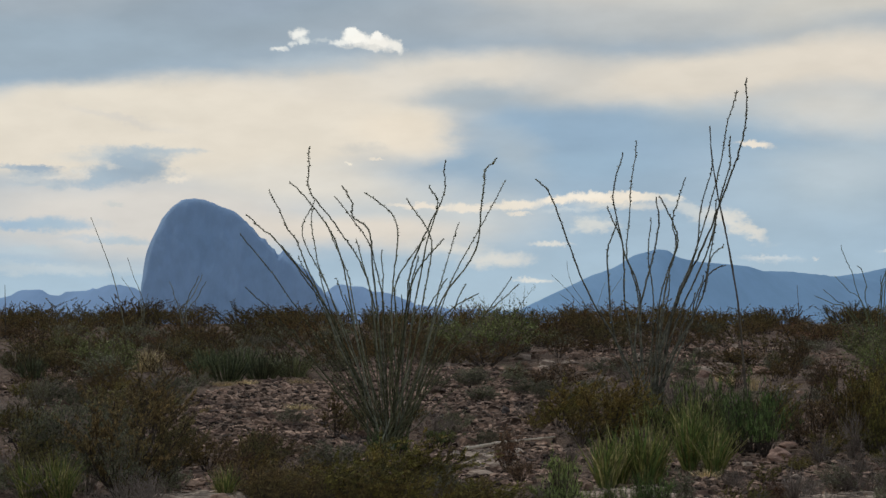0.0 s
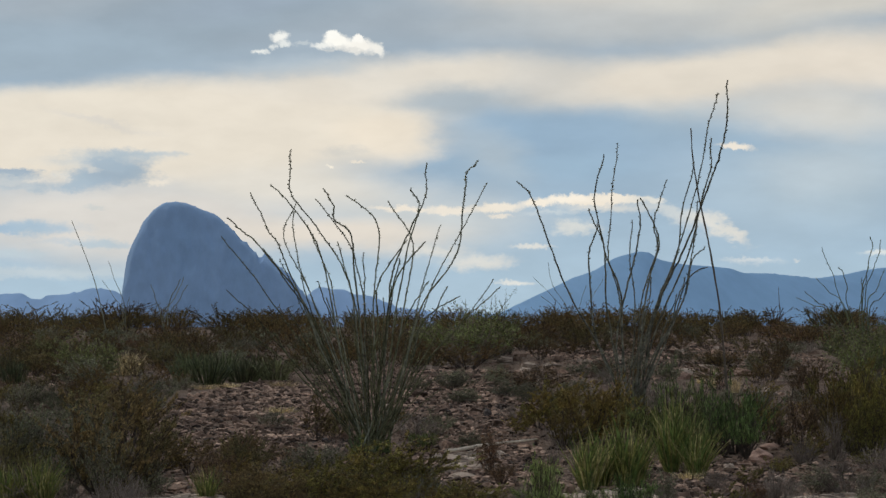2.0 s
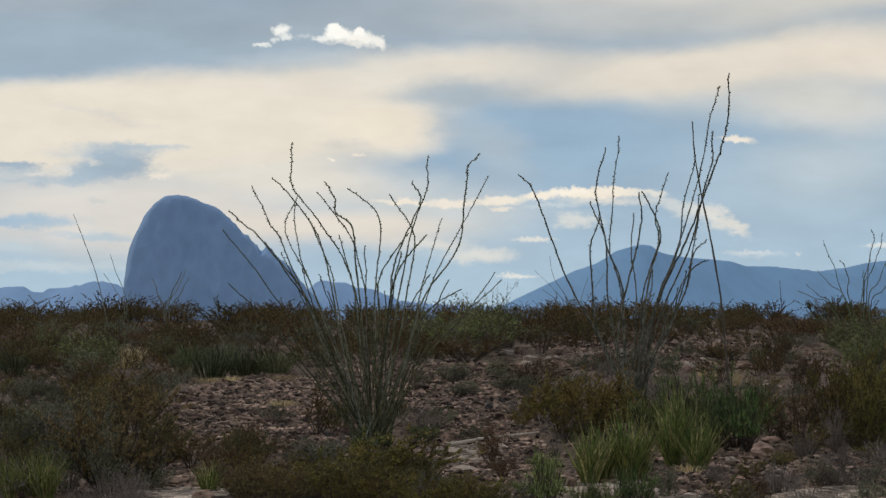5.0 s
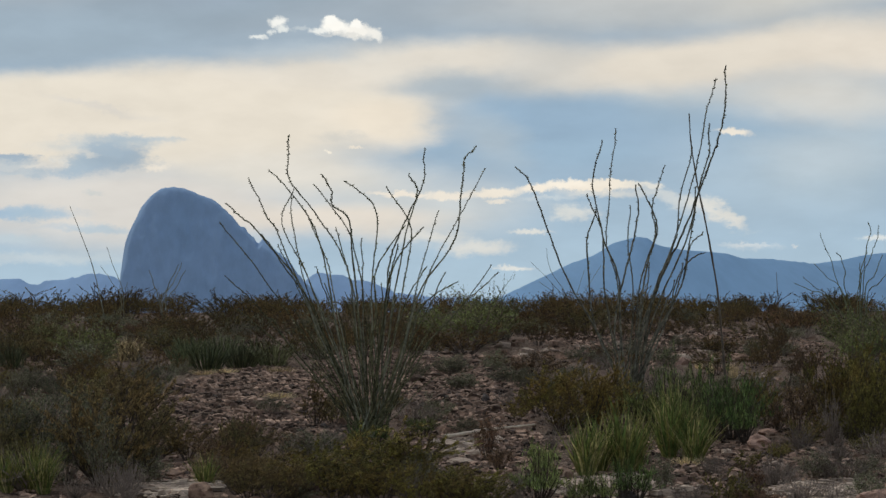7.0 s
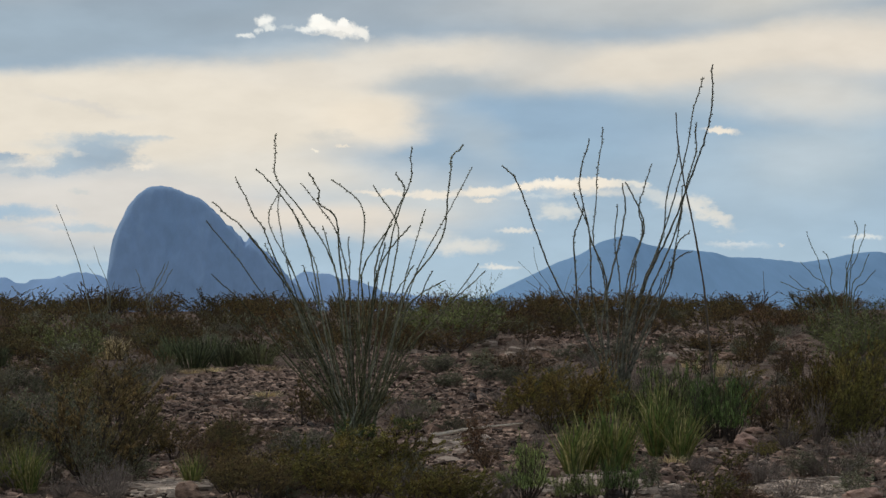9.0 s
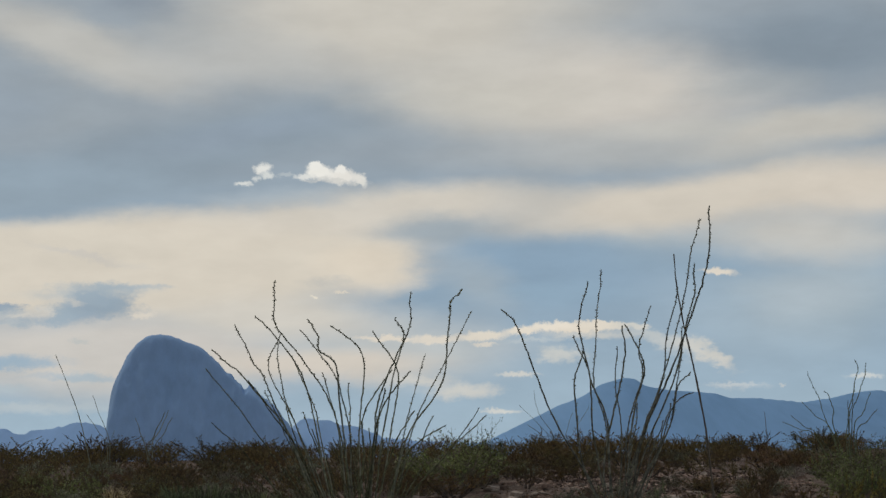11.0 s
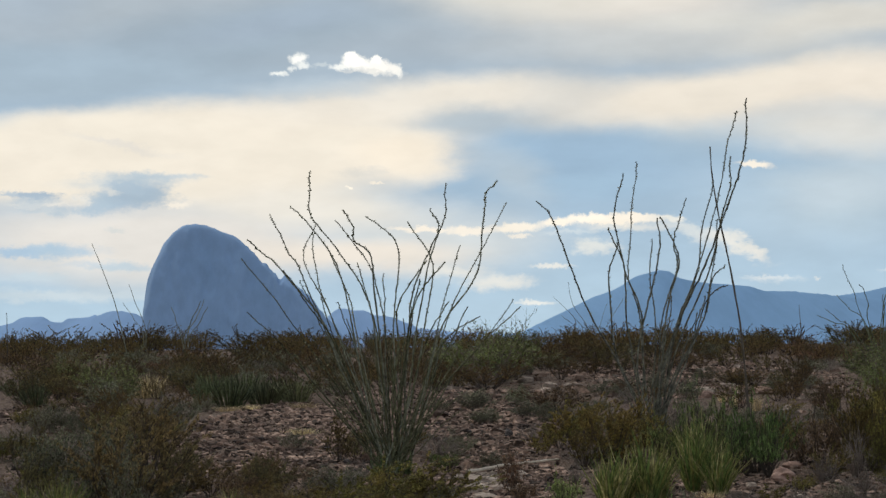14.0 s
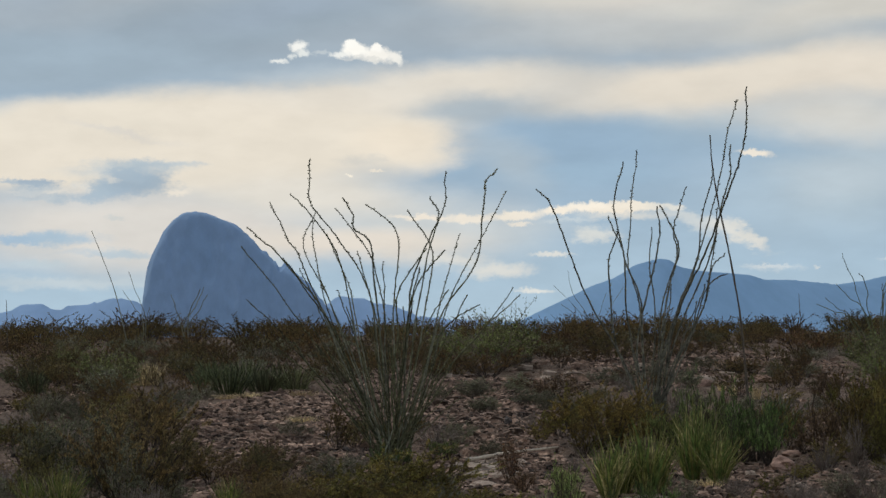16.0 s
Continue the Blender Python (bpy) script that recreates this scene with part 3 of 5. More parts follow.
# ---- plants: shared shapes ----
def shrub_shape(name, seed, n_stem, n_leaf, leaf, spread, twig_mat, leaf_mat, upright=0.5, low=0.3, fluff=0.03, twig=0.006, forks=4, limbs=1, sides=3, rise=0.3, slim=0.55, leg=0.02):
    """Meshes of a shrub one metre high and about one metre wide: forking woody limbs, and leaves along the outer twigs."""
    rng = np.random.default_rng(seed)
    woods, green = [Soup() for _ in range(limbs)], Soup()
    tips = []
    for s in range(n_stem):
        wood = woods[s % limbs]
        a = (s % limbs + rng.uniform(0, 1)) * 2 * math.pi / limbs if limbs > 1 else rng.uniform(0, 2 * math.pi)
        r = 0.5 * spread * math.sqrt(rng.uniform(0.02, 1))
        top = np.array([math.cos(a) * r, math.sin(a) * r, rng.uniform(0.5, 0.97) * (1 - 0.4 * (r / 0.5) ** 2)])
        base = np.array([math.cos(a) * 0.04, math.sin(a) * 0.04, -0.03])
        mid = base * (1 - upright) + top * upright + rng.normal(size=3) * 0.05
        mid[2] = max(0.06, mid[2] * rng.uniform(0.75, 1.0))
        line = spline([base, mid, top], 2 if limbs == 1 else 3)
        wood.add(*tube(line, np.linspace(twig * 1.6, twig * 0.5, len(line)), sides))
        tips.append(line)
        for f in range(forks):
            p = line[rng.integers(2, len(line) - 1)]
            d = (top - base) * 0.22 + rng.normal(size=3) * 0.15
            d[2] = abs(d[2]) + 0.03
            l2 = spline([p, p + d * 0.5 + rng.normal(size=3) * 0.02, p + d * rng.uniform(0.7, 1.2)], 1)
            wood.add(*tube(l2, np.linspace(twig * 0.7, twig * 0.3, len(l2)), 3))
            tips.append(l2)
            tips.append(l2)
    if n_leaf:
        c = []
        for _ in range(n_leaf):
            line = tips[rng.integers(len(tips))]
            t = rng.uniform(low, 1.0) * (len(line) - 1)
            i = min(int(t), len(line) - 2)
            c.append(line[i] + (line[i + 1] - line[i]) * (t - i))
        c = np.array(c) + rng.normal(size=(n_leaf, 3)) * fluff
        c = c[c[:, 2] > leg]
        d = unit(rng, len(c))
        d[:, 2] = np.abs(d[:, 2]) + rise
        d /= np.linalg.norm(d, axis=1)[:, None]
        e = np.cross(d, unit(rng, len(c)))
        size = leaf * rng.uniform(0.6, 1.3, (len(c), 1))
        green.leaves(c, d * size, e * size * slim)
    return [w.mesh(name + "_branch", twig_mat) for w in woods], (green.mesh(name + "_foliage", leaf_mat) if n_leaf else None)


def vase_shape(name, seed, stems, twigs, tufts, leaf, twig_mat, leaf_mat, thick=0.009, sweep=0.14, bare=0.3, slim=0.42, whole=False):
    """Meshes of a creosote bush one metre high: stems that fan out of one foot and sweep to one side, leaf tufts strung along their twigs."""
    rng = np.random.default_rng(seed)
    woods, green = [], Soup()
    centres = []
    for k in range(stems):
        wood = Soup()
        a = (k + rng.uniform(0, 0.9)) * 2 * math.pi / stems
        r = 0.46 * math.sqrt(rng.uniform(0.04, 1))
        high = rng.uniform(0.62, 1.0) * (1 - 0.55 * r)
        foot = np.array([math.cos(a) * 0.03, math.sin(a) * 0.03, -0.03])
        top = np.array([math.cos(a) * r + sweep * high, math.sin(a) * r, high])
        mid = foot * 0.5 + top * 0.5 + np.array([math.cos(a) * r * 0.12 - sweep * 0.12, math.sin(a) * r * 0.12, 0.02]) + rng.normal(size=3) * 0.025
        line = spline([foot, mid, top], 4)
        line[1:-1] += rng.normal(size=(len(line) - 2, 3)) * 0.007
        wood.add(*tube(line, np.linspace(thick, thick * 0.35, len(line)), 4))
        strands = [line[4:]]
        for _ in range(twigs):
            j = rng.integers(2, len(line) - 1)
            p = line[j]
            d = (top - foot) * rng.uniform(0.1, 0.28) + rng.normal(size=3) * (0.10, 0.10, 0.05)
            d[2] = abs(d[2]) + 0.02
            d[0] += sweep * 0.25
            l2 = spline([p, p + d * 0.5 + rng.normal(size=3) * 0.018, p + d], 2)
            wood.add(*tube(l2, np.linspace(thick * 0.45, thick * 0.22, len(l2)), 3))
            strands.append(l2)
        for l2 in strands:
            t = rng.uniform(0.2, 1.0, tufts) * (len(l2) - 1)
            q = np.minimum(t.astype(int), len(l2) - 2)
            centres.append(l2[q] + (l2[q + 1] - l2[q]) * (t - q)[:, None])
        woods.append(wood)
    c = np.vstack(centres)
    c = c[c[:, 2] > bare * rng.uniform(0.3, 1.3, len(c))]
    c = np.repeat(c, 5, axis=0) + rng.normal(size=(len(c) * 5, 3)) * leaf * 0.55
    d = unit(rng, len(c))
    d[:, 2] = np.abs(d[:, 2]) + 0.7
    d[:, 0] += 0.25
    d /= np.linalg.norm(d, axis=1)[:, None]
    e = np.cross(d, unit(rng, len(c)))
    size = leaf * rng.uniform(0.55, 1.3, (len(c), 1))
    green.leaves(c, d * size, e * size * slim)
    if whole:
        wood = Soup()
        for w in woods:
            wood.add(np.vstack(w.v), w.f)
        woods = [wood]
    return [w.mesh(name + "_branch", twig_mat) for w in woods], green.mesh(name + "_foliage", leaf_mat)


def blade_shape(name, seed, n, mat, lean, width, curl, base=0.12, sides=0):
    """Mesh of a tuft one metre high: stiff blades or rods that rise from one foot and lean outwards."""
    rng = np.random.default_rng(seed)
    soup = Soup()
    for _ in range(n):
        a, q = rng.uniform(0, 2 * math.pi), math.sqrt(rng.uniform(0, 1))
        foot = np.array([math.cos(a) * base * q, math.sin(a) * base * q, -0.03])
        h = rng.uniform(0.55, 1.0) * (1 - 0.25 * q * lean)
        out = np.array([math.cos(a), math.sin(a), 0]) * lean * q * rng.uniform(0.6, 1.1) * 0.6 + rng.normal(size=3) * 0.03
        top = foot + out + np.array([0, 0, h])
        mid = foot + out * (0.5 - curl * 0.3) + np.array([0, 0, h * 0.55])
        line = spline([foot, mid, top], 3)
        if sides:
            soup.add(*tube(line, width * np.linspace(1.0, 0.55, len(line)), sides))
        else:
            b = rng.uniform(0, math.pi)
            side = np.array([math.cos(b), math.sin(b), 0]) * width
            wts = np.array([0.8, 1.0, 0.95, 0.85, 0.65, 0.4, 0.06])[:len(line)]
            v = np.vstack([line - side * wts[:, None], line + side * wts[:, None]])
            k = len(line)
            soup.add(v, [(i, i + 1, k + i + 1, k + i) for i in range(k - 1)])
    return soup.mesh(name, mat)


def plant(name, x, y, w, h, parts, label, category, group, seed):
    rng = random.Random(seed)
    swept = group in ("creosote in front", "dusty creosote")
    turn = rng.uniform(-55, 55) if swept else rng.uniform(0, 360)
    x -= 0.09 * w if swept else 0.0
    ob = root(name, x, y, ground_z(x, y) - 0.01, label, category, group, turn=turn, size=(w, w, h))
    for part_name, me in parts:
        if me:
            child(part_name, me, ob)
    return ob


CREO_NEAR = [vase_shape("creosote", 10 + i, 11, 11, 20, 0.012, M_DARKTWIG, M_CREOSOTE, 0.008, bare=0.08) for i in range(5)]
CREO_DARK = [vase_shape("creosote_dusty", 110 + i, 11, 11, 18, 0.012, M_DARKTWIG, M_CREODARK, 0.009, bare=0.2) for i in range(4)]
CREO_FAR = [vase_shape("creosote_dry", 20 + i, 14, 7, 14, 0.0115, M_DARKTWIG, M_CREOFAR, 0.007, sweep=0.06, bare=0.03, whole=True) for i in range(5)]
CREST = [vase_shape("creosote_crest", 120 + i, 16, 8, 13, 0.0115, M_DARKTWIG, M_CREOFAR, 0.006, sweep=0.05, bare=0.03, whole=True) for i in range(5)]
GREEN = [shrub_shape("fresh_shrub", 30, 34, 4500, 0.017, 1.0, M_TWIG, M_GREENBUSH, 0.6, 0.2, 0.02)]
RED = [shrub_shape("rusty_shrub", 40 + i, 24, 2600, 0.022, 1.0, M_DARKTWIG, M_RED, 0.5, 0.15, 0.03) for i in range(2)]
GREY = [shrub_shape("grey_shrub", 50 + i, 22, 3000, 0.022, 1.05, M_DEADTWIG, M_GREY, 0.5, 0.1, 0.028, forks=3) for i in range(2)]
DEAD = [shrub_shape("dead_shrub", 60 + i, 42, 220, 0.012, 1.1, M_DEADTWIG, M_GREY, 0.45, 0.4, 0.02, 0.006, 4, limbs=6) for i in range(3)]
CANDEL = [blade_shape("candelilla_rods", 70 + i, 125, M_CANDEL, 0.8, 0.0125, 0.1, 0.36, 3) for i in range(3)]
EPHEDRA = [shrub_shape("ephedra", 80 + i, 22, 2000, 0.052, 0.95, M_DARKTWIG, M_EPHEDRA, 0.6, 0.3, 0.02, twig=0.010, limbs=6, rise=1.9, slim=0.14, leg=0.3) for i in range(3)]
STRAW = [blade_shape("straw_blades", 100 + i, 150, M_STRAW, 0.9, 0.011, 0.4, 0.38) for i in range(2)]


def shrubs(name, rows, shapes, label, category, group, seed):
    for i, (x, y, w, h) in enumerate(rows):
        bush(name, x, y, w, h, shapes[i % len(shapes)], label, category, group, seed + i)


def bush(name, x, y, w, h, shape, label, category, group, seed):
    woods, green = shape
    parts = [("branch" if len(woods) > 1 else "branchwork", wood) for wood in woods]
    plant(name, x, y, w, h, (*parts, ("foliage", green)), label, category, group, seed)


def tufts(name, rows, shapes, part_name, label, category, group, seed):
    for i, (x, y, w, h) in enumerate(rows):
        plant(name, x, y, w, h, ((part_name, shapes[i % len(shapes)]),), label, category, group, seed + i)


def one_blade(seed):
    """A stiff folded blade one metre long that rises and leans towards +x."""
    rng = np.random.default_rng(seed)
    bow = rng.uniform(0.05, 0.3)
    line = spline([(0, 0, -0.02), (0.12 + bow * 0.1, rng.uniform(-0.03, 0.03), 0.5), (0.27 + bow * 0.5, rng.uniform(-0.06, 0.06), 0.97 - bow * 0.2)], 4)
    wide = 0.012 * np.array([0.9, 1.0, 1.0, 0.95, 0.85, 0.7, 0.5, 0.28, 0.04])
    side = np.array([0.0, 1.0, 0.0])
    keel = line + np.array([0.006, 0, -0.004])
    v = np.vstack([line - side * wide[:, None], keel, line + side * wide[:, None]])
    k = len(line)
    f = [(i, i + 1, k + i + 1, k + i) for i in range(k - 1)] + [(k + i, k + i + 1, 2 * k + i + 1, 2 * k + i) for i in range(k - 1)]
    return mesh_of("blade", v, f, M_DRYFAN if seed % 4 == 3 else M_FAN)


BLADES = [one_blade(400 + i) for i in range(8)]


def fan_clump(rows, label, seed, count=165):
    """Clumps whose stiff blades all spring from one foot."""
    for i, (x, y, w, h) in enumerate(rows):
        rng = random.Random(seed + i)
        ob = root("fan_clump", x, y, ground_z(x, y) - 0.01, label, "clump", "fan clumps", turn=rng.uniform(0, 360))
        for k in range(count):
            a, q = rng.uniform(0, 360), math.sqrt(rng.random())
            blade = child("blade", BLADES[k % 8], ob)
            s = h * (0.45 + 0.63 * rng.random() ** 0.8)
            foot = 0.11 * w * q
            out = 0.08 + (0.5 + 0.9 * rng.random()) * q * w / max(h, 0.01)
            blade.matrix_basis = pose(math.cos(radians(a)) * foot, math.sin(radians(a)) * foot, 0, rng.uniform(-12, 12), rng.uniform(-10, 12), a) @ Matrix.Diagonal((s * out, s * rng.uniform(0.9, 1.3), s * (1.08 - 0.42 * q), 1))


# ---- plants: x, y, width, height in metres ----
CREOSOTE_AT = [
    (-0.6, 17.5, 0.93, 0.52),
    (-0.81, 18.1, 0.75, 0.36),
    (-0.29, 18.45, 1.12, 0.61),
    (-0.72, 18.76, 0.91, 0.44),
    (-0.98, 17.4, 0.71, 0.44),
    (-1.19, 17.82, 0.68, 0.36),
    (-0.27, 16.7, 0.56, 0.44),
    (-0.4, 17.11, 0.38, 0.26),
    (0.24, 16.7, 0.65, 0.34),
    (0.1, 17.04, 0.54, 0.25),
    (-0.65, 16.7, 0.51, 0.44),
    (-0.46, 16.77, 0.45, 0.35),
    (1.72, 25.55, 1.09, 0.85),
    (2.14, 25.78, 0.92, 0.69),
    (2.02, 24.35, 0.91, 0.93),
    (2.23, 24.52, 0.86, 0.66),
    (1.5, 26.6, 0.6, 0.52),
    (1.68, 27.0, 0.45, 0.34),
    (2.43, 25.95, 0.61, 0.69),
    (2.65, 26.18, 0.46, 0.46),
    (0.26, 17.9, 0.5, 0.24),
    (0.37, 16.7, 0.65, 0.36),
]
shrubs("creosote_bush", CREOSOTE_AT, CREO_NEAR, "olive-green creosote bush on stony soil", "bush", "creosote in front", 1000)
CREOSOTE_AT_A = [
    (-0.07, 17.4, 0.51, 0.38),
    (3.0, 19.25, 0.31, 0.24),
    (0.35, 16.45, 0.56, 0.35),
    (0.58, 16.45, 0.43, 0.26),
    (-0.02, 16.45, 0.48, 0.3),
    (1.22, 25.9, 0.45, 0.36),
    (1.38, 27.0, 0.41, 0.32),
    (4.03, 25.45, 0.56, 0.68),
    (4.22, 25.46, 0.53, 0.62),
    (5.26, 22.81, 0.78, 0.87),
    (4.69, 22.3, 0.66, 0.56),
    (3.5, 20.55, 0.31, 0.23),
    (3.57, 20.8, 0.28, 0.16),
    (2.43, 16.6, 0.45, 0.32),
    (2.6, 16.67, 0.36, 0.2),
    (-0.05, 18.45, 0.62, 0.53),
    (-0.21, 18.51, 0.59, 0.45),
    (1.66, 24.0, 0.74, 0.56),
]
shrubs("creosote_bush", CREOSOTE_AT_A, CREO_NEAR, "olive-green creosote bush on stony soil", "bush", "creosote in front", 1022)
CREOSOTE_AT_B = [
    (1.95, 24.47, 0.52, 0.34),
    (4.73, 23.4, 0.73, 1.19),
    (4.91, 22.6, 0.85, 1.3),
    (4.84, 24.25, 0.53, 0.85),
    (5.04, 25.4, 0.83, 1.04),
    (5.08, 23.55, 0.84, 1.31),
    (4.62, 23.9, 0.58, 0.8),
    (4.73, 22.05, 0.57, 0.9),
    (4.1, 22.05, 0.5, 0.39),
    (5.37, 24.25, 0.55, 1.14),
]
shrubs("creosote_bush", CREOSOTE_AT_B, CREO_NEAR, "olive-green creosote bush on stony soil", "bush", "creosote in front", 1044)
DUSTY_AT = [
    (-2.63, 17.9, 1.15, 1.22),
    (-2.89, 18.85, 0.76, 0.64),
    (-2.43, 18.0, 0.58, 0.63),
    (-3.5, 17.9, 0.52, 0.69),
    (-3.68, 18.07, 0.32, 0.4),
    (-4.11, 25.75, 0.95, 0.75),
    (-3.85, 26.04, 0.77, 0.55),
    (-3.38, 24.55, 0.95, 0.9),
    (-3.63, 24.81, 0.89, 0.75),
    (-1.81, 21.15, 0.65, 0.49),
    (-1.65, 21.5, 0.43, 0.31),
    (-1.17, 16.65, 0.53, 0.38),
    (-1.02, 16.98, 0.38, 0.2),
    (-1.36, 16.85, 0.55, 0.41),
    (-1.5, 17.2, 0.39, 0.24),
    (-1.73, 20.1, 0.59, 0.48),
    (-1.32, 18.5, 0.54, 0.37),
    (-1.09, 17.0, 0.53, 0.41),
    (-1.47, 17.45, 0.37, 0.38),
]
shrubs("creosote_bush", DUSTY_AT, CREO_DARK, "dusty dark olive creosote bush with dark stems", "bush", "dusty creosote", 1100)
DUSTY_AT_A = [
    (4.05, 22.08, 0.48, 0.29),
    (-7.36, 40.1, 1.04, 0.62),
    (-7.65, 40.73, 0.93, 0.43),
    (-1.22, 24.85, 0.61, 0.63),
    (-1.04, 25.05, 0.48, 0.49),
    (-2.8, 21.95, 0.61, 0.67),
    (-2.62, 22.1, 0.44, 0.41),
    (-4.48, 22.6, 0.66, 0.68),
    (-4.34, 23.06, 0.43, 0.44),
    (-1.48, 17.35, 0.42, 0.42),
    (-2.31, 21.0, 0.58, 0.39),
    (-1.91, 20.8, 0.54, 0.42),
]
shrubs("creosote_bush", DUSTY_AT_A, CREO_DARK, "dusty dark olive creosote bush with dark stems", "bush", "dusty creosote", 1122)
RISE_AT = [
    (-6.43, 38.0, 0.92, 0.63),
    (-6.05, 38.46, 0.74, 0.38),
    (-5.78, 47.35, 1.09, 0.65),
    (-4.91, 47.9, 1.04, 0.5),
    (-2.25, 39.85, 1.03, 0.88),
    (-1.89, 40.19, 0.92, 0.65),
    (-1.67, 41.6, 1.08, 0.71),
    (-1.25, 42.28, 0.98, 0.65),
    (0.05, 42.5, 1.03, 0.57),
    (-0.17, 43.19, 0.91, 0.46),
    (0.85, 42.45, 1.73, 0.85),
    (0.17, 43.11, 1.58, 0.59),
    (-0.16, 44.6, 1.02, 0.73),
    (-0.44, 45.06, 0.67, 0.43),
    (-0.88, 44.1, 1.01, 0.63),
    (-0.48, 44.07, 0.62, 0.3),
    (1.95, 49.1, 0.93, 0.9),
    (2.54, 45.9, 0.81, 0.66),
    (3.54, 49.0, 0.93, 0.58),
    (4.42, 50.7, 0.82, 0.53),
    (5.86, 42.9, 1.04, 0.41),
    (6.09, 42.97, 0.92, 0.28),
]
shrubs("creosote_bush", RISE_AT, CREO_FAR, "dark olive-brown creosote bush on the stony rise", "bush", "creosote on the rise", 1200)
RISE_AT_A = [
    (6.36, 42.9, 0.7, 0.41),
    (6.1, 43.37, 0.46, 0.26),
    (6.46, 38.3, 0.74, 0.9),
    (6.22, 38.47, 0.57, 0.65),
    (6.56, 35.5, 0.7, 0.59),
    (6.34, 35.67, 0.48, 0.35),
    (-3.66, 49.5, 0.94, 0.59),
    (-7.19, 48.05, 0.91, 0.63),
    (5.06, 48.9, 0.8, 0.58),
    (7.32, 59.1, 0.8, 0.54),
    (-11.38, 60.7, 1.15, 0.8),
    (6.19, 37.35, 0.73, 0.51),
    (5.92, 37.29, 0.66, 0.35),
    (-13.25, 64.86, 1.9, 1.06),
    (-12.25, 66.1, 2.36, 1.33),
    (-11.14, 64.86, 1.69, 1.2),
    (-9.83, 66.1, 2.36, 1.51),
    (-9.12, 64.86, 1.48, 1.23),
    (-6.34, 66.1, 2.36, 1.08),
    (-4.73, 66.1, 2.15, 1.11),
    (-1.68, 66.1, 2.15, 1.08),
    (5.3, 66.1, 2.36, 1.08),
]
shrubs("creosote_bush", RISE_AT_A, CREO_FAR, "dark olive-brown creosote bush on the stony rise", "bush", "creosote on the rise", 1222)
RISE_AT_B = [
    (9.78, 66.1, 2.58, 1.08),
    (10.85, 66.1, 1.93, 1.15),
    (12.58, 64.86, 2.32, 1.13),
    (-3.24, 53.34, 2.09, 0.87),
    (-6.42, 53.34, 2.09, 0.87),
    (2.29, 57.78, 2.06, 0.78),
    (-1.56, 55.46, 2.16, 0.9),
    (3.25, 55.46, 2.34, 0.83),
    (4.08, 54.6, 2.14, 0.89),
    (8.43, 60.3, 2.35, 0.82),
    (6.36, 57.78, 2.06, 0.86),
    (6.93, 41.1, 0.86, 0.82),
    (6.0, 42.65, 1.08, 0.46),
    (7.52, 48.7, 0.8, 0.6),
]
shrubs("creosote_bush", RISE_AT_B, CREO_FAR, "dark olive-brown creosote bush on the stony rise", "bush", "creosote on the rise", 1244)
COVER_AT = [
    (-10.82, 53.6, 0.96, 0.69),
    (-9.71, 52.15, 1.46, 0.82),
    (-8.54, 52.9, 1.05, 0.72),
    (-8.03, 53.4, 1.17, 0.63),
    (-6.31, 50.1, 1.07, 0.76),
    (-5.8, 50.85, 1.36, 0.75),
    (-4.83, 53.25, 1.27, 0.74),
    (-4.07, 52.75, 0.95, 0.7),
    (-2.74, 49.6, 1.0, 0.68),
    (-8.74, 44.35, 1.39, 0.77),
    (-8.35, 44.85, 1.09, 0.7),
    (-7.9, 45.2, 1.01, 0.76),
    (-7.11, 44.1, 0.97, 0.6),
    (-5.87, 45.4, 1.05, 0.72),
    (-7.78, 38.5, 0.82, 0.5),
    (-7.35, 40.05, 0.66, 0.46),
    (-6.61, 38.75, 0.73, 0.49),
    (-6.32, 39.1, 0.77, 0.45),
    (-5.57, 35.4, 0.93, 0.61),
    (-4.88, 29.6, 0.73, 0.45),
    (-2.29, 50.1, 0.81, 0.52),
    (-1.46, 48.1, 1.13, 0.71),
]
shrubs("creosote_bush", COVER_AT, CREO_FAR, "dark olive-brown creosote bush on the stony rise", "bush", "creosote on the rise", 2500)
COVER_AT_A = [
    (-0.86, 50.7, 0.83, 0.58),
    (0.01, 48.1, 0.7, 0.53),
    (1.08, 49.2, 1.18, 0.76),
    (1.81, 48.8, 1.23, 0.71),
    (2.56, 52.7, 0.98, 0.54),
    (3.3, 48.95, 0.9, 0.53),
    (4.1, 50.1, 1.06, 0.66),
    (4.77, 49.85, 0.97, 0.52),
    (-6.62, 33.6, 0.66, 0.38),
    (-6.62, 35.8, 0.58, 0.36),
    (-5.45, 31.55, 0.51, 0.49),
    (-5.64, 28.65, 0.37, 0.22),
    (-5.19, 31.55, 0.62, 0.49),
    (-5.31, 48.6, 1.58, 0.82),
    (-4.84, 47.25, 1.15, 0.64),
    (-5.79, 49.95, 1.08, 0.79),
    (10.51, 59.9, 1.3, 0.55),
    (10.88, 58.8, 1.28, 0.57),
    (9.74, 54.25, 0.88, 0.44),
    (11.19, 56.35, 1.22, 0.61),
    (5.96, 52.5, 1.37, 0.73),
    (5.96, 57.0, 1.06, 0.77),
]
shrubs("creosote_bush", COVER_AT_A, CREO_FAR, "dark olive-brown creosote bush on the stony rise", "bush", "creosote on the rise", 2522)
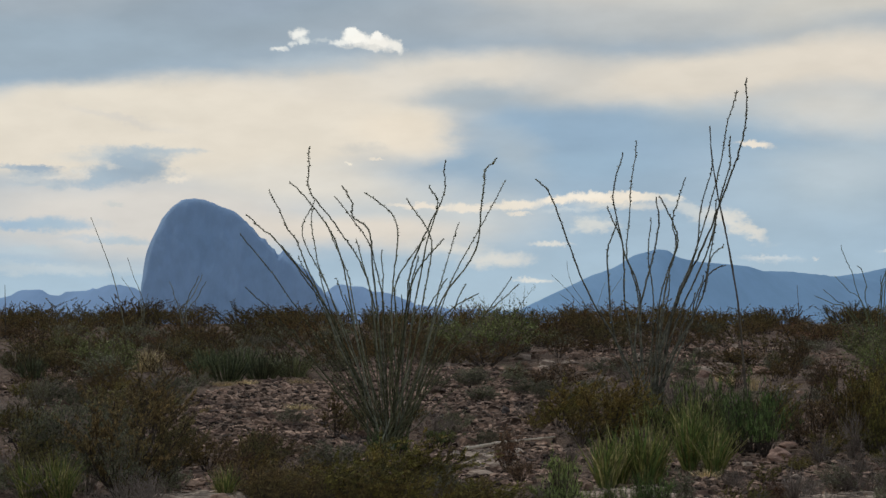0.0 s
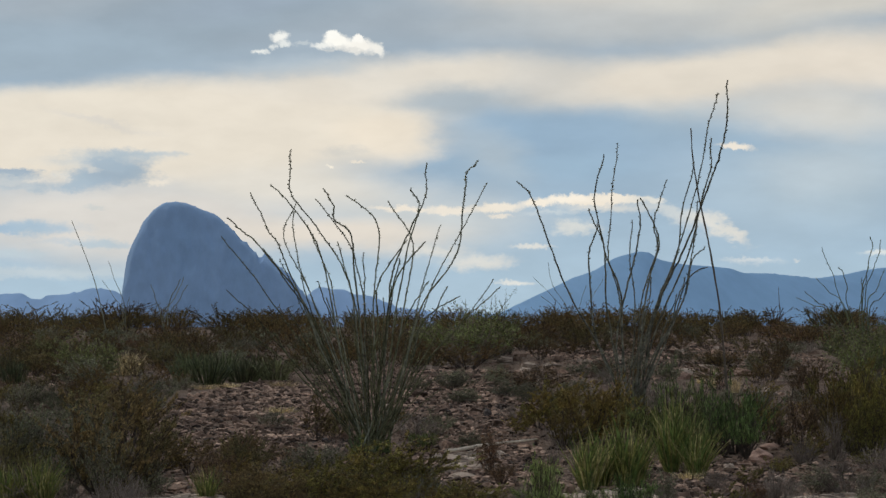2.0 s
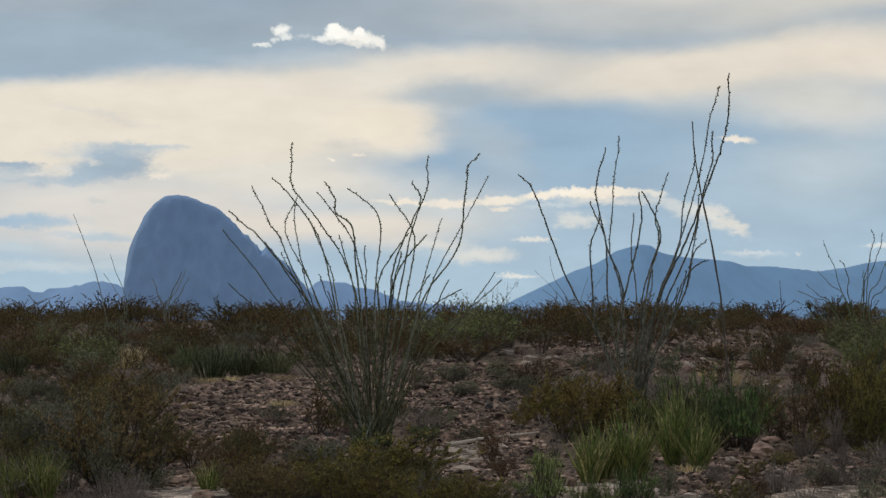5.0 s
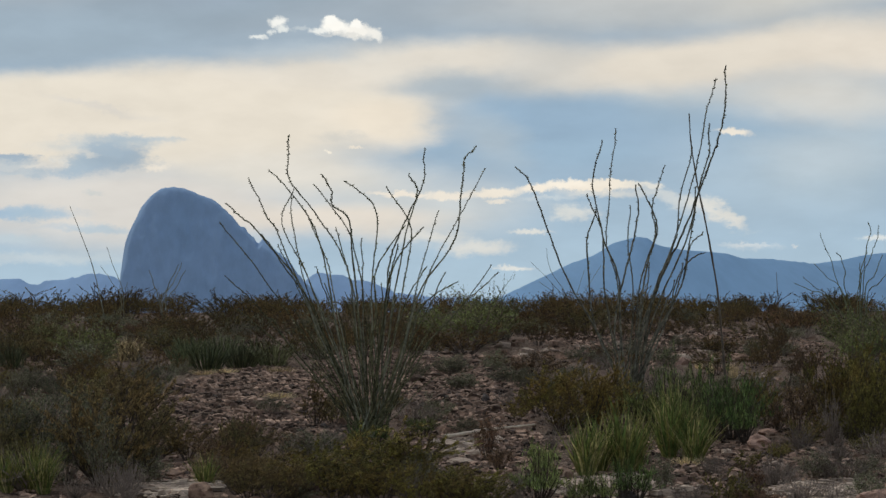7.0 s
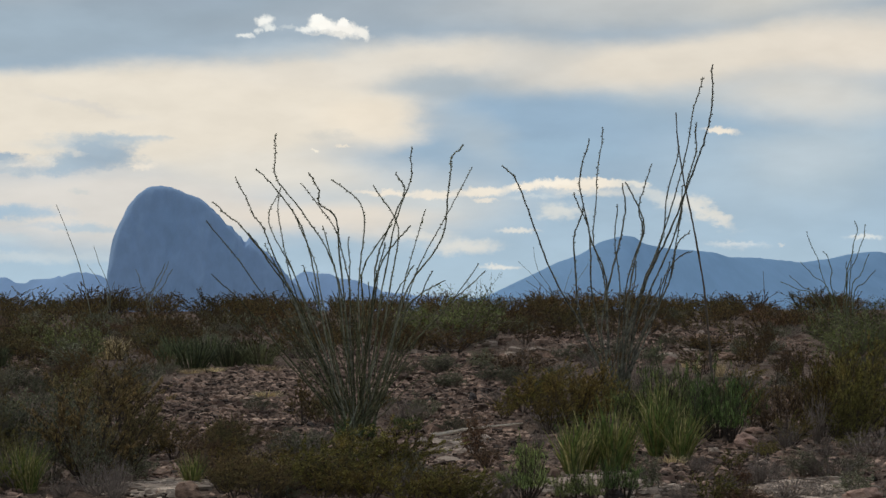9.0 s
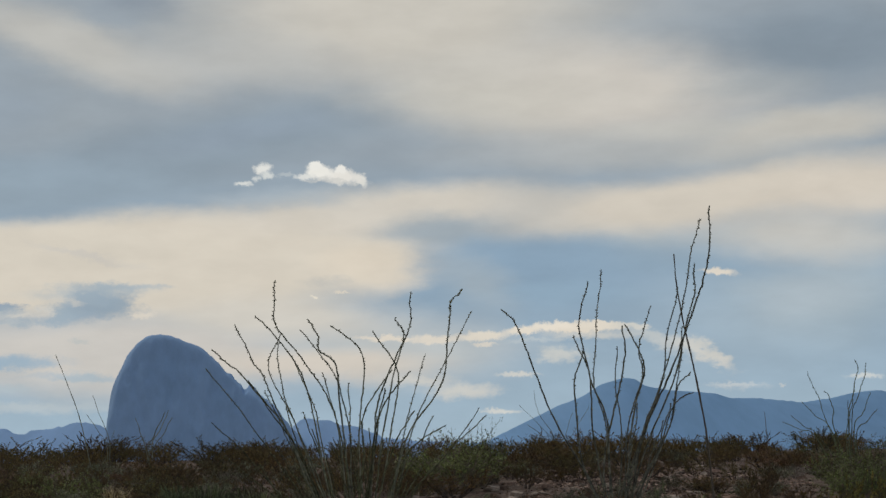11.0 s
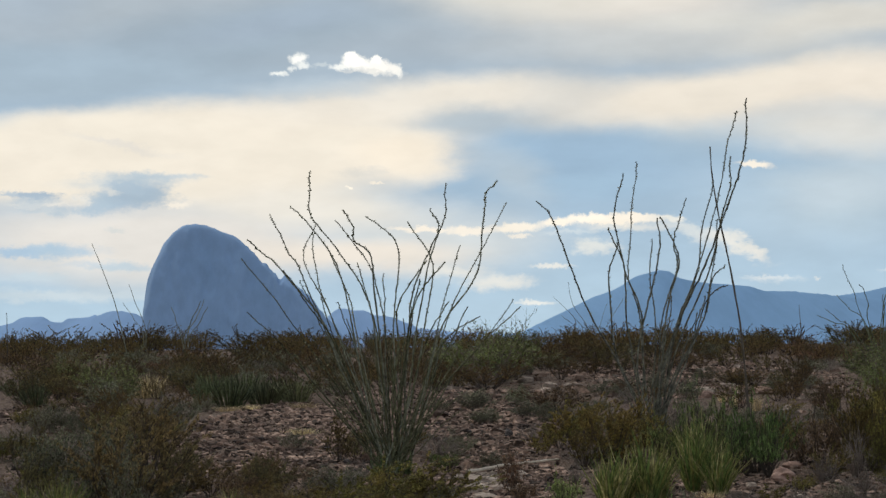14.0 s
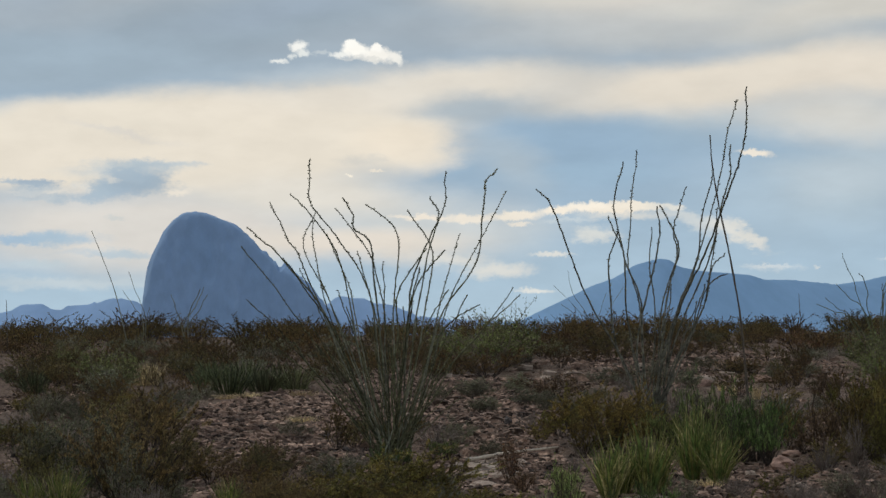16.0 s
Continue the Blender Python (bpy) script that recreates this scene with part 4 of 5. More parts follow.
COVER_AT_B = [
    (6.58, 53.65, 0.71, 0.51),
    (7.31, 54.1, 1.28, 0.69),
    (8.36, 57.05, 1.02, 0.78),
    (9.46, 56.3, 1.31, 0.74),
    (9.91, 54.0, 1.03, 0.73),
    (10.33, 57.4, 1.46, 0.83),
    (10.83, 56.25, 0.74, 0.56),
    (11.72, 56.4, 1.34, 0.8),
    (12.45, 57.05, 1.27, 0.78),
    (-7.79, 40.15, 0.78, 0.71),
    (-6.7, 37.65, 0.82, 0.66),
    (-6.37, 40.05, 1.0, 0.74),
    (-5.4, 42.8, 1.0, 0.65),
    (-4.65, 46.05, 1.29, 0.5),
    (-5.87, 30.35, 0.52, 0.39),
]
shrubs("creosote_bush", COVER_AT_B, CREO_FAR, "dark olive-brown creosote bush on the stony rise", "bush", "creosote on the rise", 2544)
FEATHERY_AT = [
    (-6.1, 38.0, 1.24, 0.95),
    (-5.93, 37.6, 0.77, 0.6),
    (8.32, 39.25, 1.97, 1.23),
    (1.23, 50.9, 1.03, 1.07),
    (-8.64, 48.15, 0.91, 0.63),
    (0.92, 44.9, 2.1, 1.28),
    (1.55, 47.28, 1.18, 1.41),
    (7.79, 37.25, 0.95, 0.88),
    (8.31, 36.85, 0.92, 0.97),
]
shrubs("desert_shrub", FEATHERY_AT, GREEN, "grey-green feathery shrub on stony soil", "shrub", "feathery shrubs", 1300)
RUSTY_AT = [
    (-1.94, 22.5, 0.44, 0.39),
    (-1.97, 19.75, 0.39, 0.37),
    (-1.41, 21.9, 0.43, 0.27),
    (2.82, 17.8, 0.29, 0.25),
    (-9.69, 50.95, 1.49, 0.66),
    (3.41, 39.5, 0.44, 0.44),
    (0.66, 20.9, 0.32, 0.56),
    (4.24, 23.55, 0.42, 0.85),
    (4.12, 24.3, 0.4, 0.47),
    (2.6, 16.5, 0.43, 0.21),
    (-1.91, 20.8, 0.41, 0.32),
    (0.71, 19.35, 0.31, 0.29),
    (5.94, 32.4, 0.53, 0.63),
]
shrubs("desert_shrub", RUSTY_AT, RED, "rusty red-brown dry shrub on stony soil", "shrub", "rusty shrubs", 1400)
GREY_AT = [
    (-4.11, 22.0, 0.83, 0.67),
    (-3.62, 22.0, 0.72, 0.67),
    (-5.5, 30.3, 0.64, 0.43),
    (-5.8, 29.75, 0.53, 0.41),
    (-4.08, 31.5, 0.82, 0.53),
    (-4.34, 49.2, 0.47, 0.36),
    (-4.91, 51.35, 0.42, 0.41),
    (-4.04, 51.3, 0.49, 0.34),
    (-4.1, 35.35, 0.46, 0.35),
    (-2.0, 27.45, 0.54, 0.23),
    (0.0, 17.9, 0.35, 0.35),
    (0.49, 35.45, 0.7, 0.34),
    (1.25, 35.75, 0.53, 0.38),
    (1.33, 32.35, 0.84, 0.3),
    (1.5, 31.0, 0.46, 0.36),
    (0.65, 31.3, 0.5, 0.26),
    (2.91, 39.55, 0.52, 0.38),
    (6.21, 39.35, 0.52, 0.43),
    (4.33, 37.45, 0.61, 0.51),
    (5.48, 44.25, 0.72, 0.37),
    (-3.1, 18.1, 0.53, 0.75),
    (-2.72, 17.7, 0.46, 0.61),
]
shrubs("grey_shrub", GREY_AT, GREY, "low rounded grey-green shrub on stony soil", "shrub", "grey shrubs", 1500)
GREY_AT_A = [
    (-2.38, 18.0, 0.47, 0.45),
    (-4.28, 22.05, 0.57, 0.55),
    (-3.75, 23.15, 0.6, 0.65),
    (3.45, 18.3, 0.42, 0.29),
    (-0.97, 21.9, 0.36, 0.27),
    (-5.72, 30.3, 0.59, 0.43),
    (-5.21, 29.7, 0.39, 0.42),
    (3.62, 17.0, 0.38, 0.24),
    (3.96, 18.6, 0.42, 0.23),
    (1.99, 17.3, 0.28, 0.34),
    (0.16, 25.6, 0.46, 0.39),
    (-3.17, 21.2, 0.48, 0.47),
    (3.39, 39.5, 0.52, 0.37),
    (-0.08, 34.2, 0.44, 0.28),
    (8.68, 49.6, 0.93, 0.47),
    (-4.35, 49.6, 0.93, 0.47),
    (-6.34, 66.1, 0.83, 0.45),
    (-4.17, 22.55, 0.66, 0.63),
    (-2.58, 18.85, 0.34, 0.24),
    (0.51, 23.5, 0.49, 0.23),
    (0.48, 35.1, 0.68, 0.39),
    (1.27, 36.45, 0.51, 0.35),
    (1.53, 33.5, 0.51, 0.25),
    (0.47, 31.3, 0.51, 0.2),
]
shrubs("grey_shrub", GREY_AT_A, GREY, "low rounded grey-green shrub on stony soil", "shrub", "grey shrubs", 1522)
DEAD_AT = [
    (3.01, 17.9, 0.47, 0.35),
    (3.68, 18.2, 0.53, 0.32),
    (3.04, 16.75, 0.44, 0.31),
    (2.59, 16.9, 0.27, 0.25),
    (2.62, 18.95, 0.37, 0.24),
    (-0.98, 22.75, 0.44, 0.28),
    (0.74, 16.55, 0.38, 0.26),
    (3.27, 16.75, 0.33, 0.26),
    (-2.36, 16.7, 0.32, 0.31),
    (-2.38, 18.55, 0.25, 0.24),
    (-4.2, 31.5, 0.77, 0.62),
    (-0.11, 25.05, 0.58, 0.41),
    (-0.11, 16.9, 0.32, 0.36),
    (1.18, 27.85, 0.53, 0.29),
    (3.06, 35.65, 0.48, 0.38),
    (1.36, 22.15, 0.3, 0.26),
    (9.24, 50.35, 0.68, 0.4),
    (3.11, 18.2, 0.39, 0.3),
    (3.53, 18.3, 0.4, 0.29),
    (3.92, 21.7, 0.41, 0.34),
    (2.19, 16.8, 0.27, 0.22),
    (-2.8, 16.9, 0.32, 0.19),
    (-2.51, 16.95, 0.39, 0.34),
    (-2.41, 17.2, 0.28, 0.4),
    (4.36, 22.3, 0.44, 0.59),
]
shrubs("dead_shrub", DEAD_AT, DEAD, "bare bleached dead shrub with tangled twigs", "shrub", "dead shrubs", 1600)
CANDELILLA_AT = [
    (-7.47, 38.05, 0.46, 0.5),
    (-4.3, 37.5, 0.51, 0.56),
    (-3.79, 36.75, 0.65, 0.56),
    (-3.25, 37.45, 0.66, 0.51),
    (-2.72, 37.8, 0.67, 0.52),
    (-3.72, 38.85, 0.74, 0.56),
    (-3.07, 38.6, 0.52, 0.55),
    (-4.42, 39.95, 0.54, 0.58),
    (-8.63, 42.26, 0.69, 0.41),
    (-8.42, 43.54, 0.53, 0.34),
]
tufts("candelilla_clump", CANDELILLA_AT, CANDEL, "rod_tuft", "dark green clump of upright candelilla rods", "succulent", "candelilla clumps", 1700)
EPHEDRA_AT = [
    (-0.01, 23.35, 0.4, 0.29),
    (-0.71, 22.45, 0.24, 0.3),
    (0.92, 16.65, 0.49, 0.47),
    (1.04, 18.4, 0.31, 0.43),
    (1.33, 16.65, 0.26, 0.31),
    (1.59, 16.75, 0.21, 0.4),
    (1.73, 16.8, 0.31, 0.36),
    (2.82, 23.6, 0.67, 0.86),
    (3.17, 23.6, 0.67, 0.89),
    (3.46, 23.25, 0.69, 0.87),
    (2.82, 22.35, 0.63, 0.72),
    (3.44, 22.35, 0.38, 0.65),
    (2.51, 23.65, 0.59, 0.62),
    (1.21, 16.55, 0.21, 0.26),
    (1.44, 16.55, 0.21, 0.3),
    (-0.45, 22.75, 0.22, 0.26),
    (3.2, 22.65, 0.56, 0.69),
]
shrubs("ephedra_bush", EPHEDRA_AT, EPHEDRA, "green upright ephedra bush with dark woody legs", "bush", "ephedra bushes", 1800)
FAN_AT = [
    (-3.24, 17.4, 0.57, 0.52),
    (-3.12, 17.2, 0.41, 0.44),
    (-1.87, 17.95, 0.43, 0.36),
    (1.46, 18.7, 0.51, 0.7),
    (1.83, 18.95, 0.62, 0.78),
    (1.96, 19.3, 0.5, 0.69),
    (1.6, 19.0, 0.55, 0.61),
    (2.43, 20.6, 0.53, 0.81),
    (2.63, 20.25, 0.65, 0.56),
    (2.68, 20.6, 0.46, 0.66),
    (2.17, 26.4, 0.43, 0.45),
    (-3.44, 17.3, 0.35, 0.44),
    (2.66, 22.35, 0.45, 0.77),
]
fan_clump(FAN_AT, "yellow-green clump of stiff fanning blades", 1900)
STRAW_AT = [
    (-5.75, 40.05, 0.62, 0.59),
    (-6.46, 45.85, 0.56, 0.35),
    (-2.44, 35.95, 0.44, 0.19),
    (-3.34, 35.65, 0.34, 0.16),
    (-3.75, 35.65, 0.39, 0.13),
    (-2.03, 29.6, 0.4, 0.16),
    (4.83, 36.45, 0.15, 0.24),
    (4.79, 34.75, 0.14, 0.3),
    (5.05, 33.95, 0.17, 0.36),
    (2.51, 19.9, 0.27, 0.13),
    (0.53, 17.75, 0.19, 0.1),
    (-0.44, 16.45, 0.27, 0.09),
    (2.17, 25.95, 0.11, 0.38),
]
tufts("grass_tuft", STRAW_AT, STRAW, "blade_tuft", "dry straw-coloured grass tuft among stones", "grass", "grass tufts", 2000)


DARK = "dense dark olive-brown creosote along the crest of the rise"
MIXED = ((CREO_FAR, "creosote_bush", "low olive-brown creosote bush on the stony rise", "bush", "creosote on the rise"),
         (GREY, "grey_shrub", "low rounded grey-green shrub on stony soil", "shrub", "grey shrubs"),
         (RED, "desert_shrub", "rusty red-brown dry shrub on stony soil", "shrub", "rusty shrubs"))


def crest_row():
    """The low wall of creosote along the crest of the rise, too far and dense to count."""
    rng = random.Random(5)
    forms = []
    for woods, green in CREST:
        forms.append([(np.array([v.co[:] for v in me.vertices]), [tuple(p.vertices) for p in me.polygons]) for me in (woods[0], green)])
    wood, leaf = Soup(), Soup()
    for k in range(165):
        y = rng.uniform(61, 88)
        x = rng.uniform(-0.225, 0.225) * y
        h = rng.uniform(0.55, 0.92) * (1.0 if rng.random() < 0.82 else 1.3)
        if 0.166 < x / y < 0.192:
            h *= 0.55
        w, a = h * rng.uniform(1.4, 2.1), rng.uniform(0, 6.28)
        turn = np.array([[math.cos(a), -math.sin(a), 0], [math.sin(a), math.cos(a), 0], [0, 0, 1]])
        for soup, (v, f) in zip((wood, leaf), forms[k % len(forms)]):
            soup.add((v * (w, w, h)) @ turn.T + (x, y, ground_z(x, y) - 0.01), f)
    ob = root("creosote_thicket", 0, 0, 0, DARK, "bushes", kind="stuff")
    child("branchwork", wood.mesh("thicket_branchwork", M_DARKTWIG), ob)
    child("foliage", leaf.mesh("thicket_foliage", M_CREOFAR), ob)


def open_ground(x, y, grow):
    return all(((x - a) / (c * grow)) ** 2 + ((y - b) / (d * grow)) ** 2 > 1 for a, b, c, d, _ in CLEARINGS)


def scattered():
    """Smaller shrubs everywhere between the crest and the clearings."""
    rng = random.Random(8)
    made = 0
    while made < 130:
        y = 33 + 31 * rng.random() ** 0.7
        x = rng.uniform(-0.225, 0.225) * y
        if not open_ground(x, y, 0.95):
            continue
        shapes, name, label, category, group = rng.choices(MIXED, (6, 3, 1))[0]
        h = rng.uniform(0.28, 0.65)
        bush(name, x, y, h * rng.uniform(1.5, 2.3), h, shapes[made % len(shapes)], label, category, group, 2000 + made)
        made += 1


NEAR = ((CREO_NEAR, "creosote_bush", "olive-green creosote bush on stony soil", "bush", "creosote in front"),
        (GREY, "grey_shrub", "low rounded grey-green shrub on stony soil", "shrub", "grey shrubs"),
        (DEAD, "dead_shrub", "bare bleached dead shrub with tangled twigs", "shrub", "dead shrubs"),
        (RED, "desert_shrub", "rusty red-brown dry shrub on stony soil", "shrub", "rusty shrubs"))


def underbrush():
    """Low growth that fills the ground in front, outside the clearings."""
    rng = random.Random(21)
    made = 0
    while made < 110:
        y = rng.uniform(17, 34)
        x = rng.uniform(-0.235, 0.235) * y
        if not open_ground(x, y, 1.0):
            continue
        shapes, name, label, category, group = rng.choices(NEAR, (6, 4, 3, 1))[0]
        h = rng.uniform(0.14, 0.4)
        bush(name, x, y, h * rng.uniform(1.5, 2.4), h, shapes[made % len(shapes)], label, category, group, 3000 + made)
        made += 1


# stony clearings: middle x, y, half width, half depth, share of the stones
CLEARINGS = [(-2.62, 30.3, 1.22, 7.18, 3),
             (0.62, 34.41, 1.13, 9.13, 4.5),
             (0.39, 21.59, 0.45, 1.85, 1),
             (7.99, 45.25, 0.88, 15.05, 1),
             (5.46, 49.59, 2.81, 10.71, 4),
             (-2.13, 19.41, 0.35, 1.73, 0.5),
             (2.89, 20.27, 0.79, 2.85, 1.2),
             (0.58, 22.19, 0.79, 3.09, 3),
             (-1.47, 24.17, 0.58, 1.95, 1),
             (1.44, 18.23, 0.57, 1.39, 1.2),
             (-2.15, 18.51, 0.36, 1.57, 0.6),
             (3.66, 19.28, 0.48, 1.86, 0.6),
             (-7.27, 37.55, 0.78, 7.35, 0.6),
             (-1.13, 35.09, 0.99, 9.81, 2)]
CHALKY = [(0.46, 22.2, 0.24, 0.9, 1), (1.55, 17.8, 0.55, 0.8, 1), (3.35, 17.4, 0.45, 0.8, 1), (-2.1, 17.6, 0.36, 0.7, 1)]
crest_row()
scattered()
underbrush()


# ---- ocotillos ----
def cane_plant(name, x, y, label, thick, leafy, mat, thorn=0.0125, shade_below=0.0):
    ob = root(name, x, y, ground_z(x, y), label, "ocotillo", "ocotillos")
    return {"root": ob, "thick": thick, "leafy": leafy, "thorn": thorn, "mat": mat, "shade_below": shade_below, "rng": np.random.default_rng(int(abs(x) * 100 + y)), "count": 0}


def cane(p, *points):
    """One thorny cane from the foot of the plant through the given places to its tip."""
    rng = p["rng"]
    thick = p["thick"] * rng.uniform(0.7, 1.1)
    p["count"] += 1
    pts = [(points[0][0] * 0.12 + rng.uniform(-0.17, 0.17), rng.uniform(-0.15, 0.15), -0.05), *points]
    top = points[-1][2]
    line = spline(pts, 9)
    k = len(line)
    line[2:-1] += rng.normal(size=(k - 3, 3)) * thick * 0.3
    wave = np.sin(np.linspace(0, rng.uniform(14, 24), k) + rng.uniform(0, 6)) * thick
    line[2:-1, 0] += wave[2:-1]
    s = np.linspace(0, 1, k)
    rad = thick * (1.06 - 0.48 * s) * (1 + 0.12 * np.sin(s * 60 + rng.uniform(0, 6)))
    soup = Soup()
    soup.add(*tube(line, rad, 6))
    # thorns and small leaf clusters along the cane
    length = np.linalg.norm(np.diff(line, axis=0), axis=1).sum()
    n = int(length / p["leafy"])
    t = np.linspace(0.03, 0.995, n) * (k - 1) + rng.uniform(-0.12, 0.12, n)
    t = np.clip(t, 0, k - 1)
    i = np.minimum(t.astype(int), k - 2)
    knot = line[i] + (line[i + 1] - line[i]) * (t - i)[:, None]
    out = unit(rng, n)
    out[:, 2] *= 0.35
    out /= np.linalg.norm(out, axis=1)[:, None]
    grow = p["thorn"] * rng.uniform(0.6, 1.1, (n, 1))
    knot = np.repeat(knot + out * grow * 1.05, 5, axis=0)
    reach = np.repeat(grow, 5, axis=0) * rng.uniform(0.6, 1.1, (5 * n, 1))
    d = np.repeat(out, 5, axis=0) * 0.7 + unit(rng, 5 * n) * 0.8
    d[:, 2] += 0.25
    d /= np.linalg.norm(d, axis=1)[:, None]
    e = np.cross(d, unit(rng, 5 * n))
    leafage = Soup()
    leafage.leaves(knot, d * reach, e * reach * 0.55)
    # canes with a low tip take the bark darkened to stand for shade
    shaded = p["shade_below"] > top
    ob = child("cane", soup.mesh("cane", M_SHADECANE if shaded else p["mat"]), p["root"], "short cane with bark darkened for shade" if shaded else "")
    child("foliage", leafage.mesh("cane_foliage", M_CANELEAF), ob, "tiny grey-green leaves between thorns")


big = cane_plant("ocotillo", -0.61, 23.34, "wide grey-green ocotillo with many thorny fanned canes", 0.0096, 0.027, M_CANE, 0.0128, 2.45)
cane(big, (-0.49, 0.13, 1.1), (-0.79, 0.2, 1.74), (-1.23, 0.26, 2.29), (-1.43, 0.28, 2.48), (-1.63, 0.3, 2.65))
cane(big, (-0.34, 0.01, 0.53), (-0.74, 0.02, 1.18), (-1.245, 0.04, 1.89), (-1.67, 0.05, 2.43))
cane(big, (-0.68, 0.06, 1.48), (-0.99, 0.09, 2.24), (-1.16, 0.11, 2.53), (-1.35, 0.12, 2.93))
cane(big, (-0.33, -0.08, 1.1), (-0.51, -0.15, 2.11), (-0.8, -0.19, 2.68), (-1.1, -0.21, 2.99))
cane(big, (-0.15, -0.14, 1.48), (-0.32, -0.2, 2.11), (-0.57, -0.24, 2.49), (-0.85, -0.27, 2.87), (-0.88, -0.3, 3.16), (-0.86, -0.32, 3.38))
cane(big, (-0.33, 0.06, 0.91), (-0.67, 0.11, 1.77), (-0.97, 0.15, 2.41), (-0.84, 0.18, 2.82))
cane(big, (-0.3, 0.08, 0.78), (-0.69, 0.18, 1.8), (-0.85, 0.23, 2.31), (-0.88, 0.27, 2.73))
cane(big, (-0.05, 0.11, 1.1), (-0.1, 0.19, 1.86), (-0.28, 0.24, 2.41), (-0.63, 0.28, 2.86))
cane(big, (-0.15, 0.18, 1.74), (-0.23, 0.26, 2.43), (-0.41, 0.28, 2.63), (-0.43, 0.3, 2.81), (-0.54, 0.31, 2.98))
cane(big, (0.06, -0.02, 1.1), (0.05, -0.04, 1.89), (0.09, -0.05, 2.56), (-0.27, -0.06, 2.88))
cane(big, (0.21, -0.0, 0.85), (0.43, -0.01, 1.86), (0.46, -0.01, 2.4), (0.2, -0.01, 2.82))
cane(big, (0.18, -0.07, 1.36), (0.3, -0.11, 2.17), (0.59, -0.14, 2.77), (0.64, -0.17, 3.24))
cane(big, (0.24, 0.07, 1.23), (0.38, 0.12, 2.12), (0.54, 0.15, 2.72), (0.46, 0.17, 2.98))
cane(big, (0.52, -0.08, 1.48), (0.97, -0.12, 2.24), (1.05, -0.16, 2.87), (1.09, -0.17, 3.12), (1.21, -0.18, 3.26))
cane(big, (0.33, 0.02, 0.6), (0.62, 0.06, 1.67), (0.99, 0.08, 2.43), (1.32, 0.1, 3.03))
cane(big, (0.3, -0.08, 0.73), (0.52, -0.18, 1.58), (0.65, -0.24, 2.11), (0.79, -0.29, 2.54))
cane(big, (0.13, -0.06, 0.85), (0.21, -0.12, 1.67), (0.4, -0.15, 2.11), (0.62, -0.17, 2.36))
cane(big, (0.05, -0.1, 0.85), (0.08, -0.18, 1.48), (0.12, -0.24, 1.95), (0.42, -0.29, 2.37))
cane(big, (0.18, -0.02, 0.6), (0.33, -0.04, 1.29), (0.51, -0.05, 1.7), (0.66, -0.05, 1.92))
cane(big, (0.3, -0.01, 0.41), (0.59, -0.02, 0.98), (1.03, -0.03, 1.45), (1.38, -0.04, 1.94))
cane(big, (0.4, 0.03, 0.6), (0.75, 0.06, 1.16), (1.13, 0.08, 1.55), (1.46, 0.1, 1.86))
cane(big, (0.24, 0.01, 0.53), (0.43, 0.02, 1.17), (0.71, 0.03, 1.58), (1.01, 0.03, 1.75))
cane(big, (-0.33, 0.04, 0.34), (-0.78, 0.12, 0.91), (-1.29, 0.19, 1.51), (-1.63, 0.23, 1.83))
cane(big, (-0.27, 0.01, 0.25), (-0.71, 0.04, 0.79), (-1.12, 0.06, 1.16), (-1.48, 0.07, 1.45))
cane(big, (-0.11, 0.06, 0.34), (-0.24, 0.15, 0.85), (-0.44, 0.26, 1.48), (-0.6, 0.34, 1.93))
cane(big, (-0.01, -0.03, 0.47), (-0.02, -0.06, 1.1), (-0.06, -0.1, 1.73), (-0.07, -0.13, 2.24))
cane(big, (0.06, 0.03, 0.47), (0.14, 0.06, 1.1), (0.24, 0.1, 1.74), (0.33, 0.12, 2.18))
cane(big, (-0.14, 0.01, 0.22), (-0.33, 0.02, 0.72), (-0.58, 0.03, 1.36), (-0.78, 0.05, 1.99))
cane(big, (-0.03, 0.01, 0.34), (-0.08, 0.03, 0.98), (-0.19, 0.06, 1.74), (-0.37, 0.08, 2.37))
cane(big, (0.05, -0.03, 0.28), (0.1, -0.09, 0.79), (0.18, -0.16, 1.36), (0.24, -0.21, 1.86))
cane(big, (-0.05, 0.03, 0.15), (-0.11, 0.1, 0.47), (-0.24, 0.2, 0.97), (-0.34, 0.29, 1.45))
cane(big, (0.1, -0.04, 0.16), (0.21, -0.12, 0.48), (0.34, -0.23, 0.92), (0.46, -0.34, 1.36))
cane(big, (-0.14, 0.03, 0.12), (-0.4, 0.12, 0.47), (-0.79, 0.22, 0.91), (-1.11, 0.33, 1.35))
cane(big, (-0.09, -0.02, 0.13), (-0.29, -0.07, 0.54), (-0.61, -0.14, 1.11), (-0.92, -0.21, 1.61))
cane(big, (-0.06, 0.02, 0.19), (-0.17, 0.08, 0.66), (-0.34, 0.14, 1.23), (-0.5, 0.2, 1.74))
cane(big, (0.01, -0.03, 0.16), (0.02, -0.1, 0.6), (0.02, -0.19, 1.11), (0.02, -0.26, 1.55))
cane(big, (0.05, -0.02, 0.19), (0.15, -0.08, 0.66), (0.24, -0.14, 1.17), (0.3, -0.19, 1.61))
cane(big, (0.08, 0.01, 0.12), (0.24, 0.02, 0.53), (0.43, 0.05, 1.04), (0.59, 0.06, 1.48))
cane(big, (-0.01, 0.02, 0.16), (-0.06, 0.08, 0.59), (-0.14, 0.15, 1.1), (-0.21, 0.21, 1.61))
cane(big, (0.11, 0.01, 0.09), (0.3, 0.06, 0.47), (0.52, 0.12, 0.91), (0.75, 0.18, 1.35))
